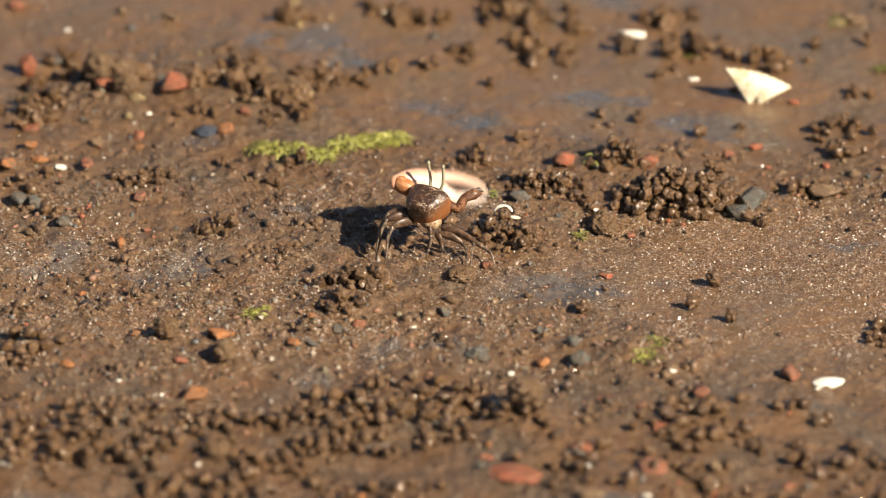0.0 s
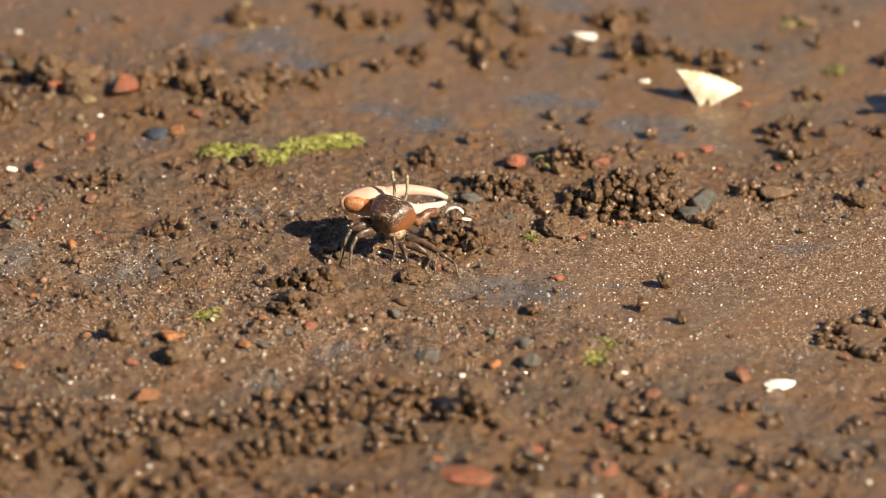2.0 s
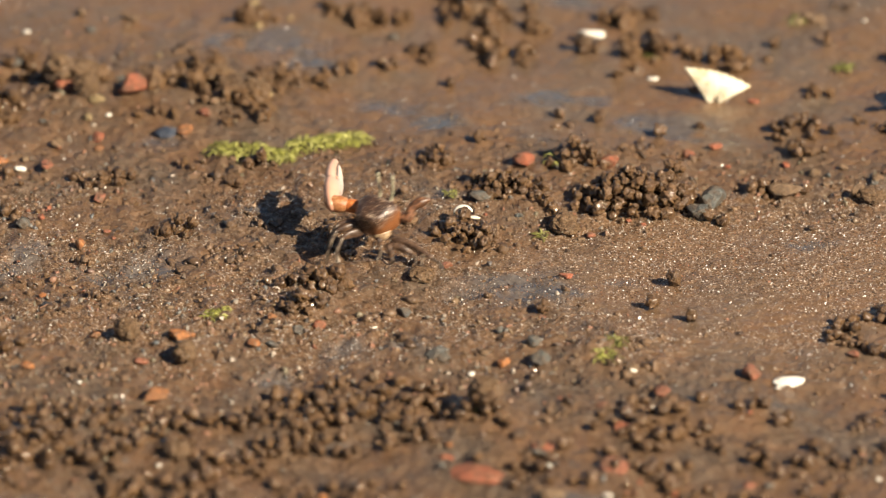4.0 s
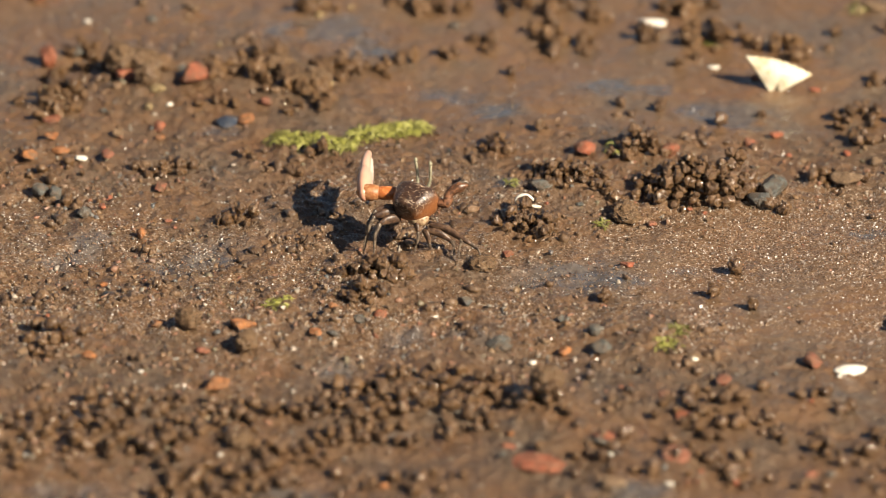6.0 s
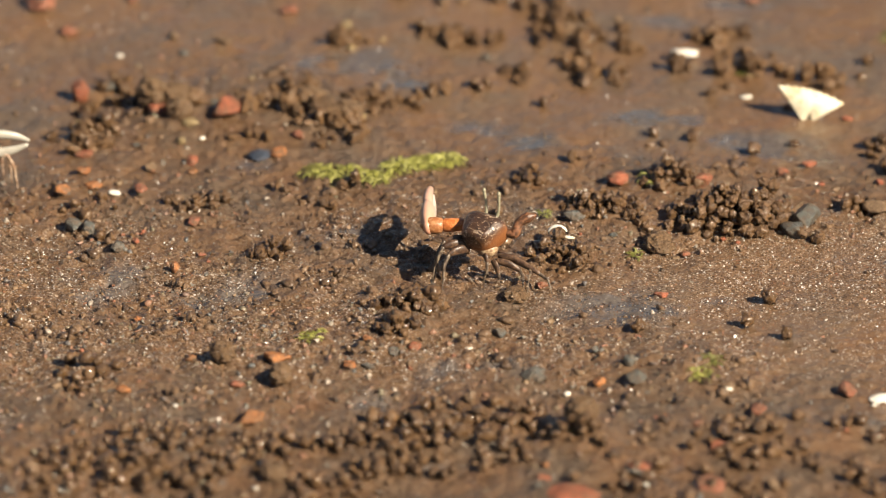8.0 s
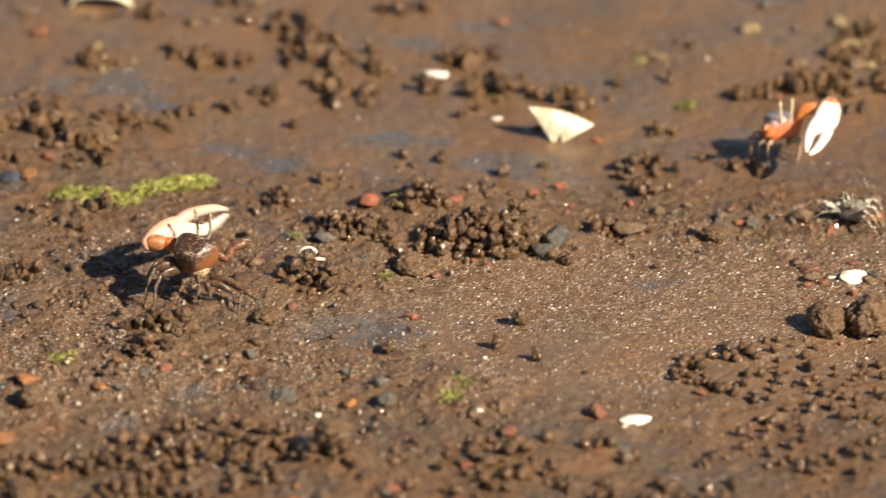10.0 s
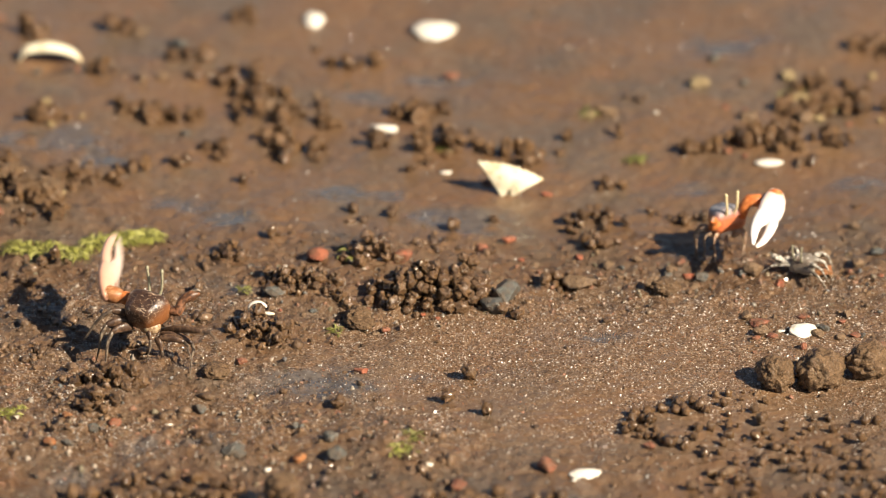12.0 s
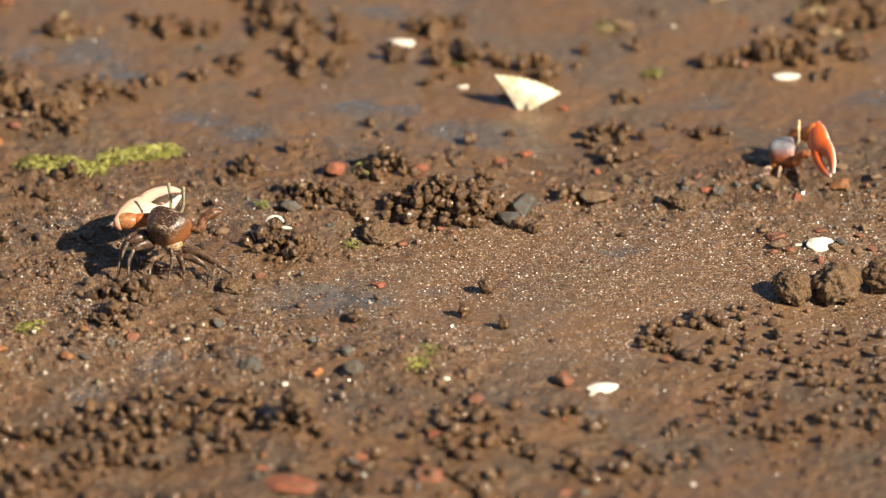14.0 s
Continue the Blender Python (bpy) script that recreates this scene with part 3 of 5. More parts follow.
LEGS_CROUCHED = [((s * 4, y * 0.5, 6), (s * (9 + k), y * 1.1, 12 - 2 * k), (s * (14 + k), y * 1.3, 7 - k), (s * (16 + 2 * k), y * 1.5, 0)) for s in (-1, 1) for k, y in enumerate((-8, -3, 2, 7))]
TURN_ONE = -33.0
DARK_SHELL = carapace_material("dark_brown_shell", (0.032, 0.018, 0.014), (0.19, 0.068, 0.022), (0.42, 0.32, 0.23), -0.0035, 0.42)
BLUE_SHELL = carapace_material("blue_grey_shell", (0.2, 0.21, 0.25), (0.44, 0.12, 0.045), (0.42, 0.4, 0.38), 0.0)
PALE_SHELL = carapace_material("speckled_shell", (0.16, 0.14, 0.115), (0.34, 0.3, 0.24), (0.7, 0.66, 0.58))
PINK_CLAW = claw_material("pink_claw", (0.55, 0.28, 0.18), (0.55, 0.455, 0.4), None, (0.52, 0.29, 0.2))
WHITE_CLAW = claw_material("white_claw", (0.7, 0.5, 0.4), (0.74, 0.71, 0.68), (0.75, 0.13, 0.02))
DULL_CLAW = claw_material("dull_cream_claw", (0.3, 0.25, 0.19), (0.36, 0.34, 0.29))
ORANGE_ARM = limb_material("orange_arm", (0.42, 0.12, 0.03), (0.62, 0.22, 0.07))
BROWN_ARM = limb_material("brown_arm", (0.07, 0.032, 0.016), (0.22, 0.1, 0.05))
DARK_LEG = limb_material("dark_leg", (0.05, 0.028, 0.018), (0.135, 0.08, 0.048))
GREY_SHIN = limb_material("grey_shin", (0.06, 0.042, 0.03), (0.2, 0.155, 0.11))
TAN_WRIST = limb_material("tan_wrist", (0.3, 0.115, 0.042), (0.44, 0.22, 0.1))
RUST_LEG = limb_material("rust_leg", (0.22, 0.13, 0.08), (0.48, 0.37, 0.27))
SPECKLED_LEG = limb_material("speckled_leg", (0.13, 0.11, 0.085), (0.6, 0.56, 0.49))
BELLY = limb_material("tan_belly", (0.2, 0.12, 0.065), (0.45, 0.33, 0.2))
STALK = limb_material("olive_stalk", (0.2, 0.185, 0.12), (0.36, 0.33, 0.23))
STALK_PALE = limb_material("yellow_stalk", (0.56, 0.46, 0.26), (0.7, 0.6, 0.38))
ONE = {"shell": DARK_SHELL, "belly": BELLY, "stalk": STALK, "eye": STALK, "claw": PINK_CLAW, "arm": ORANGE_ARM, "wrist": TAN_WRIST, "arm_small": BROWN_ARM, "leg": DARK_LEG, "shin": GREY_SHIN}
TWO = {**ONE, "shell": BLUE_SHELL, "belly": ORANGE_ARM, "stalk": STALK_PALE, "eye": STALK_PALE, "claw": WHITE_CLAW, "wrist": ORANGE_ARM, "arm_small": ORANGE_ARM, "leg": RUST_LEG, "shin": RUST_LEG}
SMALL = {**ONE, "shell": PALE_SHELL, "belly": SPECKLED_LEG, "leg": SPECKLED_LEG, "shin": SPECKLED_LEG, "arm_small": SPECKLED_LEG}
crab_one = build_crab("dark brown fiddler crab waving one pink great claw", on_ground(-0.0054, 0.0051), ONE, LEGS_LOW, gap=0.74, heel=2.8)
crab_two = build_crab("orange fiddler crab with blue-grey back and white great claw", on_ground(0.197, 0.097), TWO, LEGS_FRONT, high=15.0, tilt=10.0, size=0.84, reach=1.05, gap=0.6, heel=3.6, arch=4.0, claw_label="white fiddler claw with an orange inner face")
crab_small = build_crab("small mottled grey crab crouching beside an orange pebble", on_ground(0.2180, 0.065, 0, 150), SMALL, LEGS_CROUCHED, great=False, high=4.2, tilt=5.0, size=0.6)
crab_edge = build_crab("reddish fiddler crab with a pale cream great claw", on_ground(-0.189, 0.0855), {**TWO, "shell": DARK_SHELL, "claw": DULL_CLAW}, LEGS_TUCKED, high=15.0, tilt=10.0, gap=0.9, claw_label="cream-white fiddler claw")


# ---- pellets, stones, shells, weed ----
rnd = random.Random(11)
def pellet_shapes(sub, material):
    made = []
    for _ in range(12):
        bm = lumpy(rnd, sub, 0.62, 1.0, (1, rnd.uniform(0.75, 1), rnd.uniform(0.7, 0.98)), 1.7)
        for v in bm.verts:
            v.co *= 1 + 0.09 * noise.noise(v.co * 4.5) + 0.05 * noise.noise(v.co * 9)
        made.append(finish(bm, "pellet", material))
    return made


PELLETS, PELLETS_ROUGH = pellet_shapes(3, PELLET), pellet_shapes(2, PELLET_DULL)
CLODS = [finish(lumpy(rnd, 3, 0.7, 1.0, (1, rnd.uniform(0.7, 1.1), rnd.uniform(0.5, 0.68)), 1.8), "clod", CLOD_MUD) for _ in range(12)]


def pellet(parent, x, y, z, r, shapes):
    ob = new("pellet", shapes[rnd.randrange(12)])
    ob.parent = parent
    ob.matrix_basis = Matrix.LocRotScale((x, y, z), Euler([rnd.uniform(0, 6.28) for _ in range(3)]), (r, r, r))
    return ob


def pellet_heap(cx, cy, rx, ry, count, r=0.0023, stack=3.0, label="", group="heaps of mud pellets", shapes=PELLETS_ROUGH, even=False, small=0.4, sit=0.62):
    """A heap of rolled mud balls dropped one by one over an uneven oval."""
    heap = thing("pellet_heap", label or "heap of dark glistening rolled mud pellets", "mud pellets", pose(cx, cy, 0), group)
    balls = []
    tries = 0
    while len(balls) < count and tries < count * 30:
        tries += 1
        a, d = rnd.uniform(0, 2 * math.pi), math.sqrt(rnd.random()) * 1.1 if even else abs(rnd.gauss(0, 0.52))
        x, y = d * rx * math.cos(a), d * ry * math.sin(a)
        if d > 1.25 or (even and float(lattice(np.float64(cx + x), np.float64(cy + y), 0.011, 51)) < rnd.uniform(-0.45, 0.35)):
            continue
        rr = r * (rnd.uniform(0.8, 1.2) if rnd.random() > small else rnd.uniform(0.4, 0.8))
        z = float(surface_z(cx + x, cy + y)) + rr * sit
        base = z
        for bx, by, bz, br in balls:
            gap = (0.86 * (rr + br)) ** 2 - (bx - x) ** 2 - (by - y) ** 2
            if gap > 0:
                z = max(z, bz + math.sqrt(gap))
        if z - base > stack * r * max(0.0, 1.0 - d * 0.75):
            continue
        balls.append((x, y, z, rr))
        pellet(heap, x, y, z, rr, shapes)
    return heap


HEAPS = [
    (0.0822, 0.0478, 0.0185, 0.0115, 125), (0.0372, 0.0585, 0.0135, 0.0090, 62), (0.1336, 0.0633, 0.0094, 0.0044, 16), (0.0509, 0.0426, 0.0050, 0.0030, 4),
    (0.0958, 0.0565, 0.0081, 0.0077, 34), (0.0233, 0.0134, 0.0117, 0.0096, 34), (-0.0313, -0.0231, 0.0098, 0.0080, 34), (0.0636, 0.0804, 0.0086, 0.0068, 26),
    (0.0119, 0.0850, 0.0057, 0.0049, 13), (0.0275, 0.1013, 0.0025, 0.0029, 5), (-0.1089, 0.0683, 0.0098, 0.0058, 15), (-0.0516, 0.0811, 0.0053, 0.0029, 8),
    (-0.0786, 0.0814, 0.0029, 0.0029, 3), (-0.0362, -0.0444, 0.0062, 0.0065, 18), (-0.0229, -0.0242, 0.0040, 0.0040, 6), (-0.0805, 0.0254, 0.0065, 0.0043, 10),
]
HEAPS_FAR = [
    (0.1640, -0.0600, 0.0150, 0.0120, 26), (0.1960, -0.0600, 0.0380, 0.0260, 60), (0.2059, -0.1143, 0.0340, 0.0290, 80), (0.1800, 0.1155, 0.0070, 0.0049, 10),
    (0.1658, 0.1220, 0.0033, 0.0030, 4), (0.2147, 0.1820, 0.0252, 0.0120, 20), (0.2442, 0.2155, 0.0106, 0.0151, 16), (0.1325, 0.0617, 0.0092, 0.0058, 16),
]
FIELDS = [
    (-0.1008, -0.1589, 0.0558, 0.0367, 200), (-0.0182, -0.1327, 0.0339, 0.0231, 105), (-0.0581, -0.1874, 0.0573, 0.0118, 30), (0.0267, -0.1404, 0.0085, 0.0101, 40),
    (0.0980, -0.1324, 0.0368, 0.0138, 42), (-0.0693, 0.1415, 0.0249, 0.0168, 17), (-0.1501, 0.1357, 0.0125, 0.0198, 12), (0.0349, 0.1890, 0.0147, 0.0100, 10),
    (-0.1432, 0.0562, 0.0142, 0.0194, 10), (0.0955, 0.1790, 0.0314, 0.0200, 22), (0.1436, 0.1155, 0.0145, 0.0098, 10), (-0.1423, -0.0771, 0.0108, 0.0141, 14),
    (-0.0164, -0.1109, 0.0312, 0.0093, 26), (0.1250, -0.1620, 0.0450, 0.0300, 46), (0.0600, -0.1750, 0.0350, 0.0200, 24), (-0.1257, 0.1515, 0.0146, 0.0109, 16), (-0.1440, 0.1376, 0.0125, 0.0089, 14),
]
for i, (cx, cy, rx, ry, n) in enumerate(HEAPS):
    pellet_heap(cx, cy, rx, ry, n, 0.0025 if i in (0, 6, 13, 14) else 0.0018 if i == 1 else 0.0022, 5.0 if i in (0, 4) else 3.4 if i == 7 else 2.0, shapes=PELLETS, small=0.3)
for i, (cx, cy, rx, ry, n) in enumerate(HEAPS_FAR):
    big = i in (5, 6)
    pellet_heap(cx, cy, rx * (1.2 if big else 1), ry * (1.2 if big else 1), n, 0.0030 if big else 0.0019, shapes=CLODS if big else PELLETS_ROUGH, stack=1.0, even=i < 3, sit=0.8, label="loose group of brown mud pellets on sandy mud")
CLODS_WEST = [
    (-0.0528, 0.2101, 0.0080, 0.0038, 8), (-0.0584, 0.1379, 0.0070, 0.0047, 8), (-0.0643, 0.2936, 0.0080, 0.0047, 8), (-0.1164, 0.1529, 0.0090, 0.0056, 16),
    (-0.1389, 0.1724, 0.0070, 0.0047, 8), (-0.0759, 0.1621, 0.0080, 0.0047, 12), (-0.0536, 0.1290, 0.0050, 0.0038, 8), (-0.0907, 0.1224, 0.0060, 0.0038, 8),
    (-0.1494, 0.1163, 0.0050, 0.0038, 6), (-0.0610, 0.1366, 0.0080, 0.0056, 12), (-0.0584, 0.1282, 0.0124, 0.0099, 14),
]
CLODS_MIDDLE = [
    (-0.0232, 0.1652, 0.0060, 0.0038, 6), (-0.0440, 0.1606, 0.0050, 0.0028, 4), (-0.0446, 0.1560, 0.0070, 0.0047, 12), (-0.0300, 0.1570, 0.0040, 0.0038, 5),
    (0.0438, 0.1854, 0.0084, 0.0040, 6), (0.0102, 0.1815, 0.0063, 0.0030, 4), (-0.0066, 0.1700, 0.0052, 0.0030, 4),
]
CLODS_FAR = [
    (-0.0362, 0.2550, 0.0060, 0.0038, 7), (-0.0191, 0.2173, 0.0070, 0.0038, 10), (-0.0022, 0.2116, 0.0060, 0.0038, 7), (-0.0278, 0.2982, 0.0060, 0.0038, 5),
    (0.0175, 0.3054, 0.0060, 0.0038, 5), (0.0338, 0.2161, 0.0050, 0.0038, 6), (0.0276, 0.2375, 0.0080, 0.0056, 14), (0.0464, 0.2105, 0.0060, 0.0038, 6),
    (-0.0020, 0.2677, 0.0060, 0.0038, 5), (0.0740, 0.2178, 0.0024, 0.0028, 4), (0.0824, 0.2150, 0.0040, 0.0024, 4), (-0.0192, 0.2163, 0.0127, 0.0070, 14),
    (0.0294, 0.2153, 0.0190, 0.0111, 22), (0.0149, 0.2493, 0.0128, 0.0061, 12), (0.0577, 0.2612, 0.0107, 0.0041, 8), (0.0802, 0.2159, 0.0127, 0.0071, 12),
]
CLODS_EAST = [
    (0.2576, 0.2727, 0.0070, 0.0075, 20), (0.2339, 0.2355, 0.0090, 0.0056, 12), (0.2240, 0.2118, 0.0080, 0.0038, 8), (0.1904, 0.1749, 0.0060, 0.0038, 8),
    (0.2388, 0.1774, 0.0080, 0.0047, 8), (0.2156, 0.1764, 0.0080, 0.0047, 10), (0.1575, 0.1897, 0.0040, 0.0028, 3), (0.1357, 0.1718, 0.0147, 0.0080, 6),
    (0.1514, 0.1462, 0.0062, 0.0040, 6), (0.2305, 0.2165, 0.0127, 0.0101, 16),
]
SINGLES = [
    (0.0954, -0.0179, 0.0004, 0.0005, 1), (0.0879, -0.0388, 0.0004, 0.0005, 1), (0.1007, -0.0507, 0.0004, 0.0005, 1), (0.0494, -0.0427, 0.0020, 0.0005, 2),
    (0.0716, 0.1269, 0.0021, 0.0039, 5), (0.1459, 0.1212, 0.0052, 0.0039, 6), (0.0169, 0.1536, 0.0017, 0.0020, 2), (-0.0071, 0.1691, 0.0038, 0.0030, 4),
    (-0.0192, 0.1664, 0.0021, 0.0025, 2), (0.0924, 0.1138, 0.0021, 0.0020, 2), (0.1087, 0.1196, 0.0017, 0.0020, 2), (0.0326, 0.1732, 0.0021, 0.0020, 2),
    (0.0100, 0.1734, 0.0029, 0.0020, 3), (0.0571, 0.1264, 0.0017, 0.0020, 2), (-0.0620, 0.0667, 0.0029, 0.0024, 4), (0.1124, 0.0343, 0.0061, 0.0029, 5),
    (0.1470, 0.0948, 0.0082, 0.0049, 8),
]
for i, (cx, cy, rx, ry, n) in enumerate(SINGLES):
    pellet_heap(cx, cy, rx, ry, n, 0.0027 if i < 4 else 0.0021, 0.5, "few loose mud pellets lying apart on mud", "loose pellets", PELLETS, small=0.15, sit=0.9)
for cx, cy, rx, ry, n in CLODS_WEST + CLODS_MIDDLE + CLODS_FAR + CLODS_EAST:
    pellet_heap(cx, cy, rx * 1.15, ry * 1.25, max(2, int(n * 0.6)), 0.0033, 1.0, "scattered group of dark mud clods", "groups of clods", CLODS, small=0.3, sit=0.45)
for i, (cx, cy, rx, ry, n) in enumerate(FIELDS):
    big = i in (5, 6, 7, 9)
    pellet_heap(cx, cy, rx * (1.25 if big else 1), ry * (1.2 if big else 1), n, 0.0034 if big else 0.0024, 1.0 if big else 3.2 if i == 3 else 1.2, shapes=CLODS if big else PELLETS_ROUGH, label="wide spread of brown feeding pellets on churned mud", even=not big, sit=0.72)


def single(name, label, category, bm, material, x, y, up, rz, tilt=0.0, group=""):
    return thing(name, label, category, pose(x, y, float(surface_z(x, y)) + up, tilt, 0, rz), group, bm, material)


def pebbles(rows, name, label, material, group, sink=0.2):
    for x, y, w, h in rows:
        r = random.Random(int(x * 1e5) + int(y * 1e5) * 7)
        deep = max(w * 0.42, min(h * 0.9, w * 0.6))
        tall = max(0.0007, h * 0.5)
        bm = chipped(r, (w * 0.56, deep, tall), 3 if w > 0.004 else 2, 11)
        for v in bm.verts:
            v.co *= 1 + 0.10 * noise.noise(v.co * 500) + 0.10 * noise.noise(v.co * 1300)
        single(name, label, "pebble", bm, material, x, y, tall * (1 - sink) * 0.75, r.uniform(-25, 25), 0, group)


RED = [
    (-0.0993, 0.1395, 0.0104, 0.0091), (-0.1541, 0.1640, 0.0075, 0.0104), (-0.1251, 0.1454, 0.0083, 0.0062), (0.0428, 0.0832, 0.0094, 0.0053),
    (0.0744, 0.0792, 0.0090, 0.0045), (-0.0292, -0.0572, 0.0055, 0.0032), (-0.1502, 0.1102, 0.0070, 0.0041), (0.1035, 0.0971, 0.0058, 0.0029),
    (0.1134, 0.1039, 0.0058, 0.0029), (0.0152, -0.0063, 0.0052, 0.0024), (0.0581, -0.0144, 0.0060, 0.0024), (0.1288, 0.1382, 0.0046, 0.0021),
]
ORANGE = [
    (-0.1150, 0.0157, 0.0040, 0.0044), (-0.0855, -0.1131, 0.0094, 0.0051), (-0.0776, -0.0677, 0.0091, 0.0051), (-0.1496, 0.0937, 0.0053, 0.0033),
    (-0.1570, 0.0786, 0.0065, 0.0037), (0.0349, -0.0854, 0.0047, 0.0043), (-0.1077, -0.0635, 0.0051, 0.0024), (-0.1461, 0.0824, 0.0061, 0.0029),
    (-0.1300, -0.0924, 0.0051, 0.0027), (-0.1267, -0.0253, 0.0052, 0.0020), (0.0824, 0.0682, 0.0029, 0.0024), (-0.0459, -0.0522, 0.0040, 0.0024),
    (-0.0520, -0.0719, 0.0055, 0.0024), (-0.1107, 0.0970, 0.0041, 0.0021), (-0.0791, 0.1086, 0.0074, 0.0029), (0.0156, -0.1543, 0.0039, 0.0031),
]
GREY = [
    (0.1102, 0.0503, 0.0118, 0.0093), (0.1061, 0.0380, 0.0101, 0.0073), (0.0272, 0.0477, 0.0081, 0.0037), (0.0002, -0.0430, 0.0059, 0.0036),
    (-0.1470, 0.0495, 0.0073, 0.0061), (-0.0363, -0.0608, 0.0051, 0.0032), (0.0482, -0.0872, 0.0078, 0.0047), (0.0130, -0.0811, 0.0067, 0.0039),
    (-0.1362, 0.0301, 0.0061, 0.0053), (0.0945, 0.0467, 0.0061, 0.0053),
]
OCHRE = [
    (0.1706, 0.0695, 0.0037, 0.0041), (0.1639, 0.0557, 0.0069, 0.0057), (0.1795, 0.0622, 0.0053, 0.0029), (0.2000, 0.0651, 0.0082, 0.0053),
    (0.2009, 0.0144, 0.0069, 0.0032), (0.2391, 0.1021, 0.0062, 0.0029), (0.0931, -0.1687, 0.0046, 0.0046), (0.1833, -0.0945, 0.0047, 0.0027),
    (0.1529, 0.2109, 0.0093, 0.0042), (0.2254, 0.0795, 0.0082, 0.0029), (0.1386, 0.0594, 0.0122, 0.0049),
]
RED += [(0.0232, -0.1760, 0.0176, 0.0052), (0.0474, -0.1568, 0.0076, 0.0036), (0.0146, -0.1629, 0.0056, 0.0022), (0.0747, -0.1388, 0.0060, 0.0030)]
ORANGE += [(0.0566, -0.1170, 0.0030, 0.0020), (0.0924, -0.1664, 0.0040, 0.0024), (-0.0275, -0.1889, 0.0040, 0.0024), (0.0816, -0.1330, 0.0032, 0.0018)]
GREY += [(0.0120, -0.0799, 0.0084, 0.0044), (0.0454, -0.0749, 0.0060, 0.0040), (-0.0966, -0.0589, 0.0080, 0.0056), (-0.1530, 0.0500, 0.0068, 0.0052)]
OCHRE += [(0.0498, -0.1932, 0.0084, 0.0044), (0.0795, -0.0940, 0.0052, 0.0028), (-0.1268, 0.1524, 0.0052, 0.0036), (0.1532, 0.2100, 0.0060, 0.0032)]
TAN = [(0.2256, 0.2213, 0.0120, 0.0048), (0.2388, 0.2120, 0.0052, 0.0028), (0.2320, 0.2042, 0.0060, 0.0024), (-0.0561, 0.2223, 0.0060, 0.0032), (0.0941, 0.1802, 0.0060, 0.0028), (0.1477, 0.2093, 0.0072, 0.0032)]
pebbles(RED, "red_pebble", "brick-red broken stone half sunk in mud", RED_STONE, "red stones")
pebbles([(0.2000, 0.0212, 0.0073, 0.0032), (0.2047, 0.0112, 0.0044, 0.0024), (0.1851, -0.1020, 0.0039, 0.0020), (0.1569, -0.0762, 0.0051, 0.0024), (0.1208, -0.0952, 0.0067, 0.0059), (0.2299, 0.0210, 0.0032, 0.0020), (0.0720, -0.1698, 0.0134, 0.0046)], "red_pebble", "small dull red stone coated with mud", MUDDY_RED, "red stones")
pebbles([(-0.1717, 0.2490, 0.0128, 0.0085), (-0.1603, 0.2255, 0.0072, 0.0042), (-0.1368, 0.2550, 0.0051, 0.0038), (0.1077, 0.1495, 0.0054, 0.0025), (0.0968, 0.2515, 0.0064, 0.0030)], "red_pebble", "reddish muddy stone on the far flat", MUDDY_RED, "red stones")
pebbles(ORANGE, "orange_pebble", "orange weathered pebble lying in mud", ORANGE_STONE, "orange stones")
pebbles([(0.2264, 0.0634, 0.0086, 0.004)], "orange_pebble", "rusty orange pebble beside a small crab", ORANGE_STONE, "orange stones")
pebbles(GREY, "grey_stone", "dark grey wet angular stone with mud film", GREY_STONE, "grey stones", 0.4)
pebbles(OCHRE, "ochre_pebble", "dull ochre stone coated with wet mud", OCHRE_STONE, "ochre stones")
pebbles(TAN, "tan_stone", "pale yellowish stone lying on the far mud", TAN_STONE, "tan stones")


KINDS = [
    ("red_pebble", "small brick-red stone among grit", RED_STONE, "red stones"), ("red_pebble", "small dull red stone coated with mud", MUDDY_RED, "red stones"),
    ("red_pebble", "small dull red stone coated with mud", MUDDY_RED, "red stones"), ("grey_stone", "small wet grey stone among grit", GREY_STONE, "grey stones"),
    ("ochre_pebble", "small ochre stone coated with mud", OCHRE_STONE, "ochre stones"), ("ochre_pebble", "small ochre stone coated with mud", OCHRE_STONE, "ochre stones"),
]
FAR_KINDS = [
    ("tan_stone", "pale yellowish stone lying on the far mud", TAN_STONE, "tan stones"), ("ochre_pebble", "ochre stone coated with mud on the far flat", OCHRE_STONE, "ochre stones"),
    ("ochre_pebble", "ochre stone coated with mud on the far flat", OCHRE_STONE, "ochre stones"), ("red_pebble", "reddish muddy stone on the far flat", MUDDY_RED, "red stones"),
    ("grey_stone", "wet grey stone on the far flat", GREY_STONE, "grey stones"),
]


def strew(seed, count, x0, x1, y0, y1, least, most, kinds=KINDS):
    """Small mixed stones strewn singly over a stretch of the mud."""
    r = random.Random(seed)
    for _ in range(count):
        w = least + (most - least) * r.random() ** 2
        row = (r.uniform(x0, x1), r.uniform(y0, y1), w, w * r.uniform(0.45, 0.8))
        name, label, material, group = r.choice(kinds)
        pebbles([row], name, label, material, group, 0.3)


